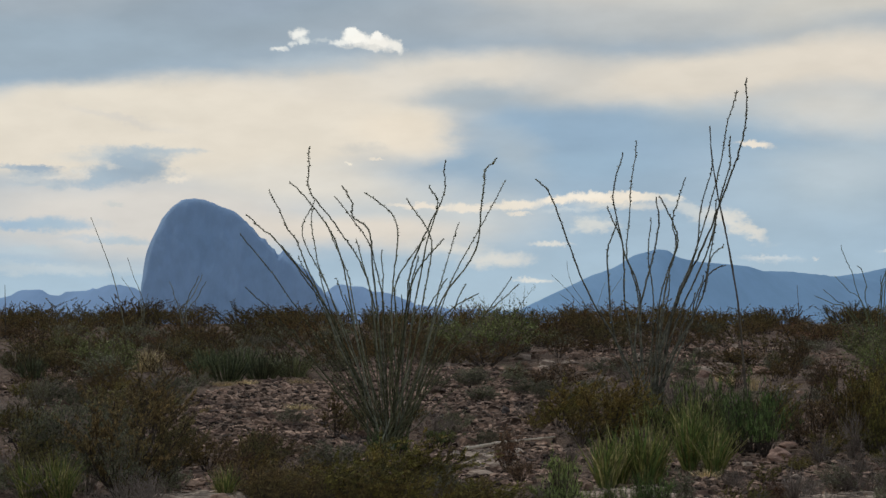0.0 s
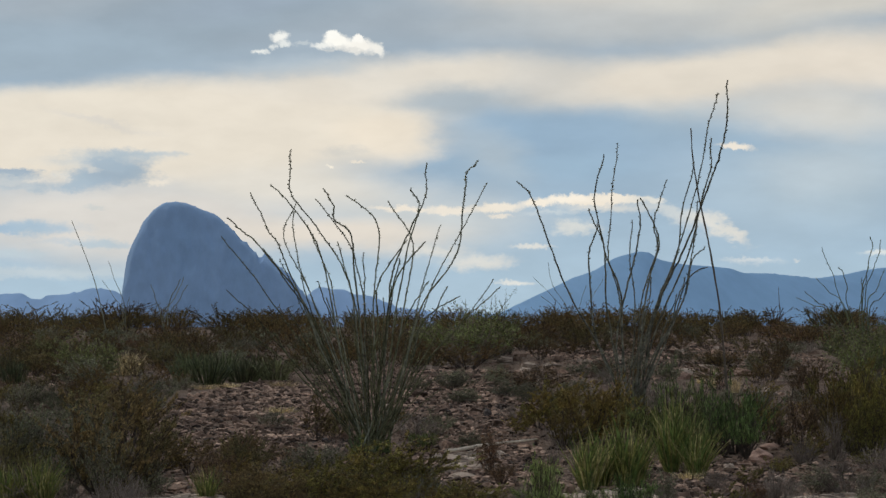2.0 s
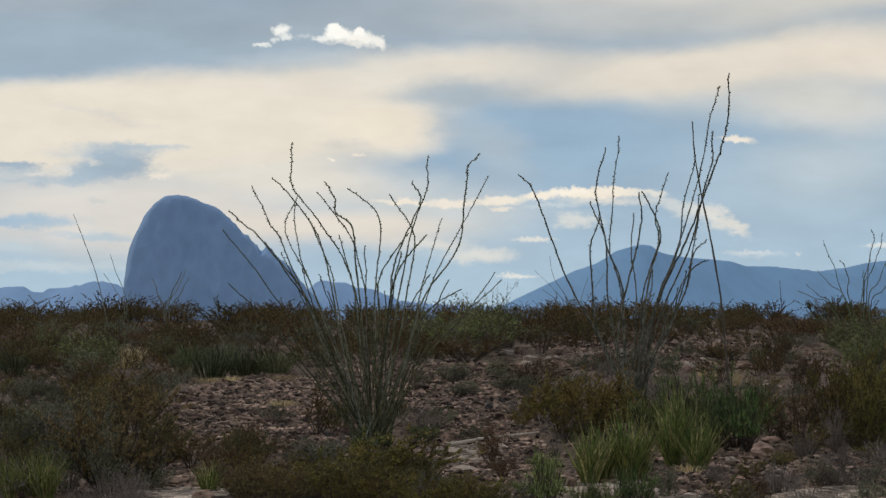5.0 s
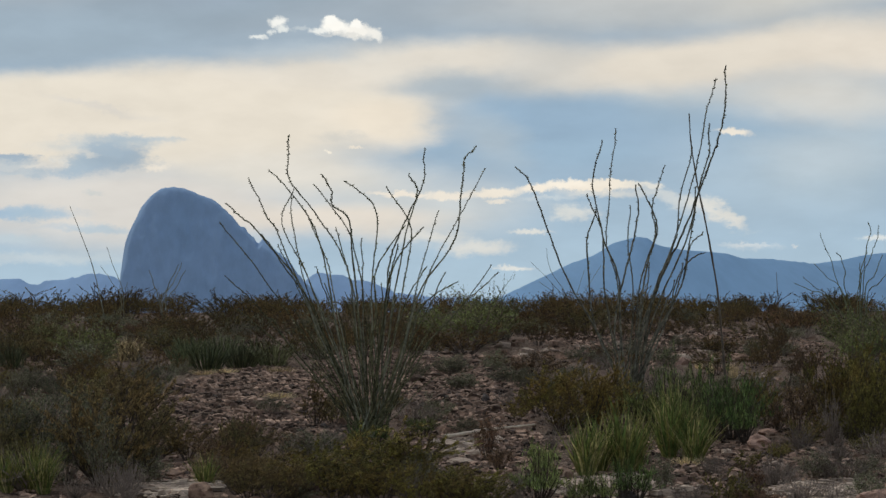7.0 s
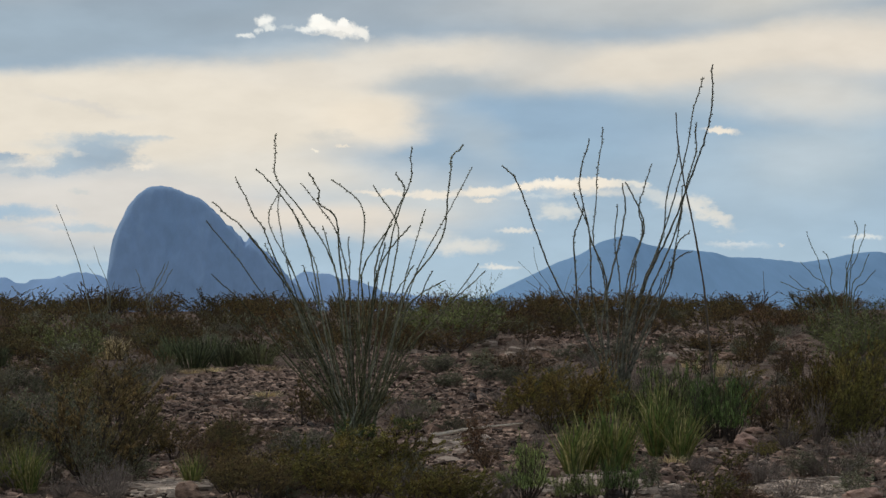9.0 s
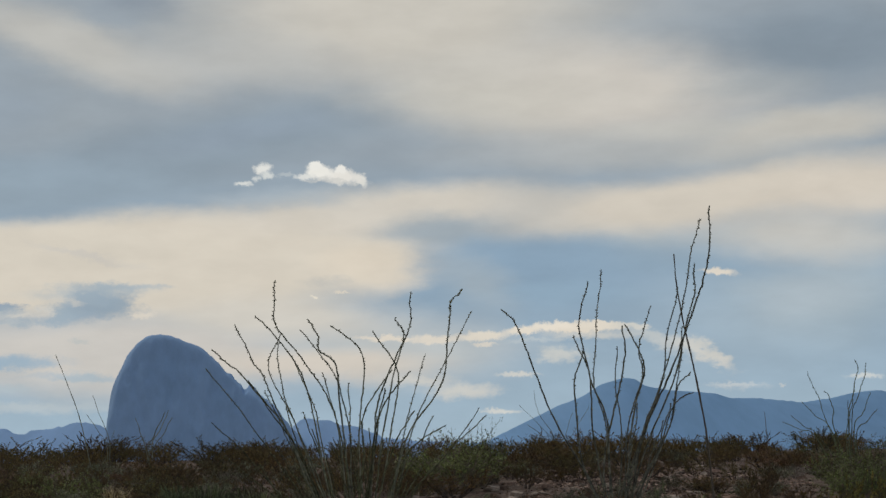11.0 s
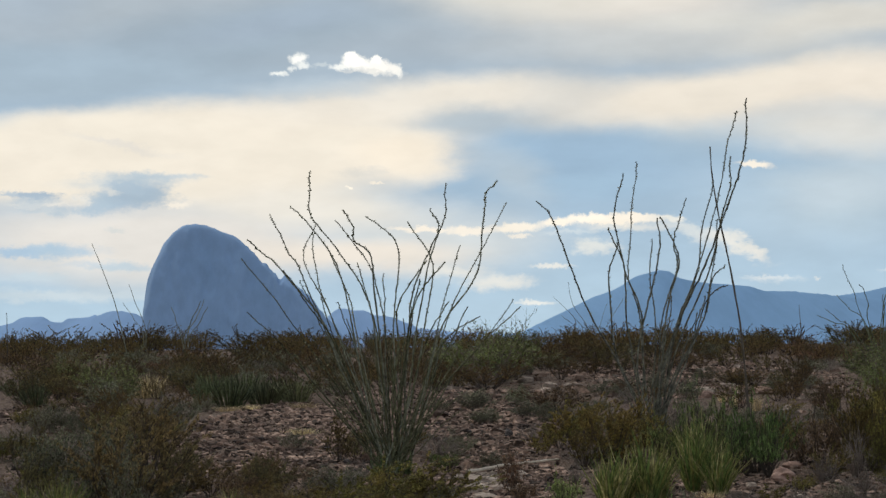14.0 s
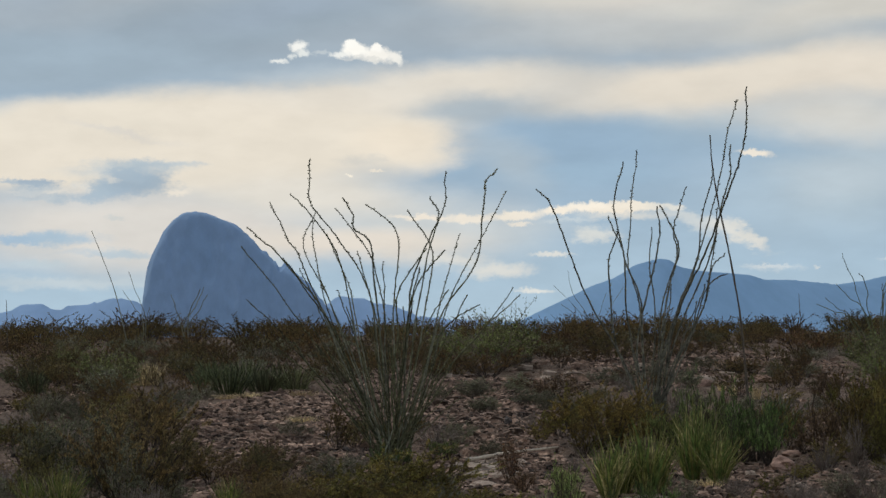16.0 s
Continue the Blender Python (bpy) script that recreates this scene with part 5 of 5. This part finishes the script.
cane(big, (-0.06, -0.0, 0.09), (-0.2, -0.02, 0.41), (-0.42, -0.03, 0.85), (-0.67, -0.05, 1.36))
cane(big, (0.03, -0.03, 0.13), (0.07, -0.12, 0.54), (0.11, -0.22, 0.98), (0.12, -0.3, 1.36))
cane(big, (-0.36, 0.09, 0.85), (-0.71, 0.17, 1.58), (-0.98, 0.21, 1.97), (-1.22, 0.25, 2.3))
cane(big, (-0.3, 0.07, 0.63), (-0.64, 0.15, 1.35), (-0.85, 0.2, 1.8), (-1.03, 0.24, 2.18))
cane(big, (-0.17, 0.08, 0.59), (-0.39, 0.2, 1.61), (-0.5, 0.26, 2.06), (-0.73, 0.32, 2.57))
cane(big, (0.05, 0.04, 0.28), (0.11, 0.12, 0.85), (0.15, 0.19, 1.35), (0.14, 0.24, 1.74))
cane(big, (0.23, -0.01, 0.35), (0.44, -0.04, 0.98), (0.68, -0.06, 1.48), (0.87, -0.08, 1.86))
tall = cane_plant("ocotillo", 2.79, 28.36, "tall dark ocotillo with long leaning thorny canes", 0.0138, 0.032, M_DARKCANE, 0.0160)
cane(tall, (-0.46, 0.11, 1.03), (-0.92, 0.2, 1.88), (-1.26, 0.31, 2.9), (-1.52, 0.34, 3.21))
cane(tall, (-0.28, -0.03, 1.19), (-0.34, -0.06, 2.11), (-0.47, -0.09, 2.95), (-0.35, -0.1, 3.55))
cane(tall, (-0.17, -0.07, 0.73), (-0.14, -0.14, 1.61), (-0.36, -0.2, 2.26), (-0.57, -0.25, 2.81))
cane(tall, (-0.28, -0.02, 0.57), (-0.51, -0.04, 1.34), (-0.55, -0.06, 2.11), (-0.44, -0.08, 2.61))
cane(tall, (-0.11, -0.03, 1.42), (-0.28, -0.05, 2.11), (-0.24, -0.07, 2.95), (-0.16, -0.09, 3.71))
cane(tall, (-0.11, -0.02, 0.88), (-0.05, -0.04, 1.73), (0.12, -0.05, 2.34), (0.11, -0.07, 2.94))
cane(tall, (0.0, -0.01, 0.57), (0.08, -0.02, 1.42), (0.01, -0.02, 2.03), (0.04, -0.03, 2.66))
cane(tall, (0.14, 0.0, 0.96), (0.3, 0.0, 1.96), (0.4, 0.0, 2.45), (0.15, 0.0, 2.96))
cane(tall, (0.12, -0.08, 1.34), (0.35, -0.13, 2.22), (0.33, -0.16, 2.68), (0.5, -0.19, 3.2))
cane(tall, (0.3, 0.02, 1.26), (0.73, 0.03, 2.19), (1.0, 0.04, 2.92), (1.26, 0.05, 3.54), (1.33, 0.06, 3.97), (1.37, 0.07, 4.58))
cane(tall, (0.21, -0.08, 1.04), (0.62, -0.17, 2.18), (0.95, -0.27, 3.36), (1.06, -0.32, 3.97), (1.17, -0.35, 4.36))
cane(tall, (0.26, 0.03, 0.88), (0.77, 0.08, 2.11), (1.1, 0.12, 3.27), (1.15, 0.14, 3.79))
cane(tall, (0.22, 0.02, 1.11), (0.59, 0.03, 1.96), (0.73, 0.05, 2.73), (0.9, 0.06, 3.46))
cane(tall, (0.3, 0.07, 0.57), (0.7, 0.18, 1.42), (0.89, 0.26, 2.08), (1.07, 0.29, 2.31))
cane(tall, (0.25, -0.08, 0.58), (0.58, -0.18, 1.34), (0.79, -0.25, 1.88), (1.03, -0.27, 2.01))
cane(tall, (0.29, -0.05, 0.73), (0.71, -0.11, 1.57), (0.86, -0.16, 2.34), (0.91, -0.2, 2.91))
cane(tall, (0.07, 0.04, 0.42), (0.23, 0.08, 0.96), (0.43, 0.14, 1.57), (0.71, 0.2, 2.27))
cane(tall, (0.06, -0.05, 0.35), (0.17, -0.13, 0.88), (0.35, -0.21, 1.49), (0.57, -0.3, 2.1))
cane(tall, (0.05, 0.04, 0.27), (0.15, 0.12, 0.72), (0.32, 0.21, 1.26), (0.52, 0.3, 1.81))
cane(tall, (0.1, 0.02, 0.19), (0.26, 0.05, 0.57), (0.46, 0.09, 1.11), (0.66, 0.13, 1.65))
cane(tall, (0.02, -0.03, 0.34), (0.09, -0.08, 0.81), (0.21, -0.13, 1.34), (0.28, -0.18, 1.88))
cane(tall, (0.1, 0.01, 0.19), (0.3, 0.04, 0.65), (0.57, 0.08, 1.26), (0.77, 0.11, 1.88))
far_right = cane_plant("ocotillo", 9.63, 46, "small green ocotillo with crooked canes behind bushes", 0.0115, 0.05, M_GREENCANE, 0.016)
cane(far_right, (-0.34, 0.09, 1.18), (-0.65, 0.18, 1.49), (-0.93, 0.27, 1.81))
cane(far_right, (-0.69, 0.09, 1.04), (-0.99, 0.18, 1.19), (-1.37, 0.27, 1.37))
cane(far_right, (-0.65, -0.09, 1.04), (-0.97, -0.18, 1.25), (-1.28, -0.27, 1.5))
cane(far_right, (-0.46, -0.06, 1.35), (-0.64, -0.12, 1.91), (-0.81, -0.19, 2.24), (-0.89, -0.25, 2.47))
cane(far_right, (-0.27, 0.05, 1.18), (-0.28, 0.1, 1.62), (-0.35, 0.15, 1.92), (-0.44, 0.2, 2.04))
cane(far_right, (0.05, 0.04, 1.44), (0.19, 0.07, 2.04), (0.3, 0.11, 2.54), (0.25, 0.14, 2.72))
cane(far_right, (0.11, 0.03, 1.38), (0.26, 0.05, 1.88), (0.41, 0.08, 2.25), (0.49, 0.1, 2.64))
cane(far_right, (0.16, -0.04, 1.25), (0.32, -0.08, 1.5), (0.52, -0.12, 1.98))
cane(far_right, (0.23, 0.02, 1.13), (0.45, 0.04, 1.34), (0.69, 0.06, 1.62))
cane(far_right, (0.05, 0.02, 1.31), (0.13, 0.04, 1.69), (0.2, 0.06, 2.06))
cane(far_right, (-0.01, 0.02, 1.13), (0.05, 0.03, 1.44), (0.05, 0.05, 1.81))
far_middle = cane_plant("ocotillo", 5.52, 78, "thin distant ocotillo among the creosote on the crest", 0.012, 0.05, M_PALECANE)
cane(far_middle, (-0.2, 0.1, 0.86), (-0.72, 0.21, 1.71), (-0.87, 0.31, 2.54))
cane(far_middle, (-0.2, 0.11, 0.65), (-0.83, 0.23, 1.39), (-1.44, 0.33, 2.01))
cane(far_middle, (0.22, 0.06, 0.44), (0.65, 0.15, 1.07), (1.19, 0.27, 1.92))
cane(far_middle, (0.1, -0.07, 0.44), (0.31, -0.18, 1.07), (0.51, -0.29, 1.7))
cane(far_middle, (-0.11, -0.01, 0.23), (-0.63, -0.03, 0.86), (-1.16, -0.04, 1.28))
far_left = cane_plant("ocotillo", -8.26, 66, "small pale ocotillo with few canes on the crest", 0.02, 0.05, M_PALECANE)
cane(far_left, (0.13, 0.11, 0.81), (0.42, 0.18, 1.35), (0.61, 0.25, 1.85))
cane(far_left, (-0.0, 0.01, 0.63), (0.23, 0.02, 1.16), (0.53, 0.03, 1.79))
cane(far_left, (0.06, -0.02, 0.54), (0.41, -0.04, 0.99), (0.77, -0.06, 1.61))
cane(far_left, (-0.08, 0.05, 0.63), (-0.23, 0.08, 1.08), (-0.41, 0.12, 1.61))
far_edge = cane_plant("ocotillo", -9.17, 64, "small sparse ocotillo on the crest", 0.012, 0.05, M_PALECANE)
cane(far_edge, (-0.04, -0.11, 1.1), (-0.24, -0.16, 1.62), (-0.49, -0.23, 2.36))
cane(far_edge, (0.02, -0.12, 0.75), (0.07, -0.16, 1.01), (0.15, -0.21, 1.27))
cane(far_edge, (-0.09, 0.02, 0.84), (-0.36, 0.03, 1.27), (-0.71, 0.04, 1.79))


def inner_canes(p, count, wide, high, seed):
    """Thin crooked canes in the heart of the plant, shorter than the rest."""
    rng = random.Random(seed)
    full = p["thick"]
    for _ in range(count):
        p["thick"] = full * rng.uniform(0.5, 0.8)
        lean, h = rng.uniform(-1, 1) * wide, rng.uniform(0.55, 1.0) * high
        h *= 1 - 0.3 * abs(lean) / wide
        deep = rng.uniform(-0.3, 0.3)
        cane(p, (lean * 0.3 + rng.uniform(-0.05, 0.05), deep * 0.35, h * 0.35), (lean * 0.62 + rng.uniform(-0.06, 0.06), deep * 0.68, h * 0.68), (lean + rng.uniform(-0.1, 0.1), deep, h))
    p["thick"] = full


inner_canes(big, 26, 0.85, 1.75, 31)
inner_canes(tall, 6, 0.5, 1.6, 32)


# ---- stalks and dead wood ----
def stalk(name, points, radius, mat, label, category):
    """A bare stalk through the given places, thicker at its foot."""
    line = spline(points, 10)
    k = len(line)
    rng = np.random.default_rng(int(radius * 1e5))
    line[1:-1] += rng.normal(size=(k - 2, 3)) * radius * 0.12
    s = np.linspace(0, 1, k)
    v, f = tube(line - line[0], radius * (1 - 0.5 * s) * (1 + 0.15 * np.sin(s * 40)), 7)
    ob = new(name, mesh_of(name, v, f, mat, True))
    ob.location = tuple(line[0])
    return tagged(ob, label, category)


stalk("dead_cane", [(4.49, 31.0, 0.43), (4.41, 31.02, 1.52), (4.26, 31.04, 2.52), (4.11, 31.06, 3.28), (4.02, 31.08, 3.87), (3.99, 31.1, 4.36)], 0.017, M_DRYCANE, "single thin dry cane leaning out of the bushes", "stalk")
stalk("flower_stalk", [(-9.07, 60.0, 0.74), (-9.45, 60.02, 2.41), (-9.83, 60.04, 3.47), (-10.16, 60.06, 4.3)], 0.015, M_PALECANE, "thin dry flower stalk leaning above the crest", "stalk")
stalk("flower_stalk", [(10.26, 60.0, 0.74), (10.23, 60.02, 1.76), (10.2, 60.04, 2.33)], 0.012, M_DRYCANE, "short dry flower stalk on the crest", "stalk")
stalk("flower_stalk", [(-12.58, 60.0, 0.74), (-12.6, 60.02, 1.76), (-12.62, 60.04, 2.33)], 0.015, M_DRYCANE, "short dry flower stalk on the crest", "stalk")
stalk("dry_stalk", [(4.20, 23.85, 0.01), (4.21, 23.85, 0.31), (4.19, 23.85, 0.56), (4.22, 23.85, 0.74)], 0.011, M_DARKTWIG, "thin dark dead stem standing among rusty shrubs", "stalk")


def on_stones(rows, lift):
    return [(x, y, ground_z(x, y) + lift) for x, y in rows]


stalk("fallen_stalk", on_stones([(0.22, 22.40), (0.73, 23.10), (1.28, 23.90)], 0.1), 0.021, M_STALK, "pale bleached stalk lying on the stones", "stalk")
stalk("fallen_stalk", on_stones([(1.44, 24.25), (1.50, 24.35), (1.57, 24.60)], 0.1), 0.017, M_STALK, "short broken piece of pale stalk on the stones", "stalk")
stalk("fallen_stalk", on_stones([(1.51, 25.00), (1.58, 25.20), (1.66, 25.45)], 0.1), 0.011, M_STALK, "thin broken splinter of pale stalk on the stones", "stalk")


# ---- stones ----
def stone_mesh(name, seed, mat, squash=0.6, cuts=2):
    """An angular stone about one metre across."""
    bm = bmesh.new()
    bmesh.ops.create_icosphere(bm, subdivisions=cuts, radius=0.5)
    for v in bm.verts:
        d = v.co.normalized()
        k = 1 + 0.38 * noise.noise(d * 1.3 + Vector((seed * 3.7, 0, 0))) + 0.18 * noise.noise(d * 3.1 + Vector((0, seed * 2.3, 0))) + (0.22 * noise.noise(d * 5 + Vector((0, 0, seed))) + 0.12 * noise.noise(d * 11 + Vector((0, seed, 0))) if cuts > 2 else 0)
        v.co = Vector((d.x * k * 0.5, d.y * k * 0.42, d.z * k * 0.5 * squash))
    for axis in range(3):
        cut = Vector([noise.noise(Vector((seed * 1.7, axis * 2.1, i))) for i in range(3)]).normalized()
        for v in bm.verts:
            over = v.co.dot(cut) - 0.27
            if over > 0:
                v.co -= cut * over * 0.85
    me = bpy.data.meshes.new(name)
    bm.to_mesh(me)
    bm.free()
    me.materials.append(mat)
    return me


def slab_mesh(name, seed, mat, flat):
    """A broken angular fragment about one metre across: a block with every corner knocked askew."""
    rng = np.random.default_rng(seed)
    v = np.array([(x, y, z) for z in (-1, 1) for y in (-1, 1) for x in (-1, 1)], float) * (0.5, 0.4, flat * 0.5)
    v *= rng.uniform(0.55, 1.15, (8, 3))
    v[4:, :2] *= rng.uniform(0.55, 0.95)
    f = [(0, 2, 3, 1), (4, 5, 7, 6), (0, 1, 5, 4), (1, 3, 7, 5), (3, 2, 6, 7), (2, 0, 4, 6)]
    return mesh_of(name, v, f, mat)


def boulder(x, y, w, h, seed, mat, label):
    me = stone_mesh("boulder", seed, mat, 0.9, 3)
    ob = new("boulder", me)
    ob.matrix_basis = pose(x, y, ground_z(x, y) + h * 0.32, 0, 0, seed * 40) @ Matrix.Diagonal((w, w * 0.9, h / 0.9, 1))
    return tagged(ob, label, "boulder", "boulders")


boulder(3.48, 21.7, 0.37, 0.2, 2, M_PINK, "rough pink boulder among shrubs")
boulder(3.91, 23.7, 0.23, 0.09, 31, M_PINK, "rough pink boulder among shrubs")
boulder(3.08, 21.1, 0.15, 0.07, 32, M_PALE, "pale flat limestone rock in the soil")
boulder(3.62, 16.6, 0.3, 0.17, 4, M_PINK, "rough pink boulder among shrubs")
boulder(3.15, 17.35, 0.2, 0.08, 33, M_STONE, "weathered pink-brown boulder half sunk in soil")
boulder(-5.43, 30.05, 0.26, 0.19, 5, M_STONE, "weathered pink-brown boulder half sunk in soil")
boulder(-3.77, 30.25, 0.22, 0.08, 34, M_PALE, "pale flat limestone rock in the soil")
boulder(-1.78, 16.8, 0.29, 0.16, 1, M_STONE, "weathered pink-brown boulder half sunk in soil")
boulder(0.84, 28.25, 0.15, 0.12, 3, M_DARKROCK, "small dark rock among paler stones")
boulder(0.75, 28.8, 0.12, 0.08, 35, M_PALE, "pale flat limestone rock in the soil")
boulder(1.24, 33.2, 0.22, 0.13, 36, M_DARKROCK, "small dark rock among paler stones")
boulder(5.7, 42.15, 0.42, 0.1, 37, M_PALE, "pale flat limestone rock in the soil")
boulder(6.05, 39.35, 0.53, 0.16, 14, M_STONE, "weathered pink-brown boulder half sunk in soil")
boulder(4.8, 38.4, 0.32, 0.16, 15, M_PINK, "rough pink boulder among shrubs")
boulder(-1.16, 24.45, 0.12, 0.1, 38, M_DARKROCK, "small dark rock among paler stones")
boulder(1.64, 16.8, 0.19, 0.1, 39, M_DARKROCK, "small dark rock among paler stones")
boulder(0.33, 21.94, 0.42, 0.11, 6, M_PALE, "pale flat limestone rock in the soil")
boulder(0.7, 22.38, 0.36, 0.1, 7, M_PALE, "pale flat limestone rock in the soil")
boulder(-0.08, 32.84, 0.3, 0.14, 8, M_STONE, "weathered pink-brown boulder half sunk in soil")
boulder(0.15, 34.34, 0.34, 0.11, 9, M_STONE, "weathered pink-brown boulder half sunk in soil")
boulder(5.39, 32.84, 0.36, 0.16, 10, M_PALE, "pale flat limestone rock in the soil")
boulder(3.03, 22.38, 0.24, 0.08, 11, M_STONE, "weathered pink-brown boulder half sunk in soil")
boulder(-0.98, 25.28, 0.23, 0.12, 12, M_STONE, "weathered pink-brown boulder half sunk in soil")
boulder(4.93, 39.94, 0.65, 0.15, 13, M_PALE, "pale flat limestone rock in the soil")
boulder(1.02, 17.54, 0.24, 0.07, 16, M_PALE, "pale flat limestone rock in the soil")
boulder(1.29, 17.96, 0.39, 0.07, 17, M_PALE, "pale flat limestone rock in the soil")
boulder(1.55, 17.54, 0.43, 0.07, 18, M_PALE, "pale flat limestone rock in the soil")
boulder(1.84, 17.84, 0.34, 0.07, 19, M_PALE, "pale flat limestone rock in the soil")
boulder(1.36, 17.02, 0.32, 0.06, 20, M_PALE, "pale flat limestone rock in the soil")
boulder(2.0, 17.18, 0.19, 0.07, 21, M_PALE, "pale flat limestone rock in the soil")
boulder(-2.17, 17.68, 0.19, 0.07, 22, M_PALE, "pale flat limestone rock in the soil")
boulder(-1.96, 17.32, 0.19, 0.08, 23, M_PALE, "pale flat limestone rock in the soil")
boulder(0.16, 22.38, 0.3, 0.08, 24, M_PALE, "pale flat limestone rock in the soil")
boulder(0.5, 21.3, 0.23, 0.08, 25, M_PALE, "pale flat limestone rock in the soil")
boulder(0.36, 20.42, 0.28, 0.08, 26, M_PALE, "pale flat limestone rock in the soil")
boulder(1.78, 44.9, 0.37, 0.17, 27, M_PALE, "pale flat limestone rock in the soil")
boulder(2.62, 42.76, 0.46, 0.16, 28, M_PALE, "pale flat limestone rock in the soil")
boulder(1.96, 41.06, 0.38, 0.13, 29, M_PALE, "pale flat limestone rock in the soil")


def clearing(rng):
    """A place in one of the stony clearings."""
    x0, y0, a, b, _ = rng.choices(CLEARINGS, [s[4] for s in CLEARINGS])[0]
    while True:
        u, v = rng.uniform(-1, 1), rng.uniform(-1, 1)
        if u * u + v * v < 1:
            return x0 + a * u, y0 + b * v


def loose_stones():
    rng = random.Random(11)
    shapes = [slab_mesh("stone", 200 + i, M_PALE if i == 7 else M_STONE, rng.uniform(0.35, 0.7)) for i in range(8)]
    for k in range(300):
        x, y = clearing(rng)
        s = 0.055 + 0.15 * rng.random() ** 3
        if k >= 205:
            y = rng.uniform(36, 60)
            x = rng.uniform(-0.02, 0.19) * y
            s = rng.uniform(0.12, 0.32)
        ob = new("stone", shapes[k % 8 if k < 205 or k % 4 else 7])
        ob.parent = ground
        ob.matrix_basis = pose(x, y, ground_z(x, y) + s * 0.1, rng.uniform(-15, 15), rng.uniform(-15, 15), rng.uniform(0, 360)) @ Matrix.Diagonal((s * rng.uniform(0.9, 1.6), s, s, 1))
    # the countless rest
    forms = []
    for i in range(14):
        me = slab_mesh("gravel_form", 300 + i, M_GRAVEL, 0.55)
        forms.append((np.array([v.co[:] for v in me.vertices]), [tuple(p.vertices) for p in me.polygons]))
        bpy.data.meshes.remove(me)
    soup = Soup()
    for k in range(60000):
        pick = rng.random()
        if pick < 0.74:
            x, y = clearing(rng)
        elif pick < 0.86:
            y = rng.uniform(15.5, 30)
            x = rng.uniform(-0.23, 0.23) * y
        else:
            y = 15 + 60 * rng.random() ** 1.5
            x = rng.uniform(-0.23, 0.23) * y
        s = (0.021 + 0.092 * rng.random() ** 3.2) * min(1.0, 0.45 + y / 60)
        v, f = forms[k % 14]
        a = rng.uniform(0, 6.28)
        turn = np.array([[math.cos(a), -math.sin(a), 0], [math.sin(a), math.cos(a), 0], [0, 0, 1]])
        tip, lean = rng.uniform(-0.35, 0.35), rng.uniform(-0.35, 0.35)
        turn = turn @ np.array([[1, 0, tip], [0, 1, lean], [-tip, -lean, 1]])
        soup.add((v * (s * rng.uniform(1, 1.6), s, s * rng.uniform(0.6, 1.2))) @ turn.T + (x, y, ground_z(x, y) + s * 0.12), f)
    ob = child("gravel", soup.mesh("gravel", M_GRAVEL), ground, "loose pink-brown gravel and stones")
    tagged(ob, kind="stuff")
    # chalky patches
    soup = Soup()
    for k in range(4200):
        x0, y0, a, b, _ = CHALKY[k % len(CHALKY)]
        x, y = x0 + a * rng.gauss(0, 0.45), y0 + b * rng.gauss(0, 0.45)
        s = 0.03 + 0.1 * rng.random() ** 2.4
        v, f = forms[k % 14]
        t = rng.uniform(0, 6.28)
        turn = np.array([[math.cos(t), -math.sin(t), 0], [math.sin(t), math.cos(t), 0], [0, 0, 1]])
        soup.add((v * (s * rng.uniform(1, 1.9), s, s * rng.uniform(0.4, 0.8))) @ turn.T + (x, y, ground_z(x, y) + s * 0.12 + 0.015), f)
    tagged(child("gravel", soup.mesh("chalky_gravel", M_PALEGRAVEL), ground, "pale chalky gravel"), kind="stuff")


loose_stones()
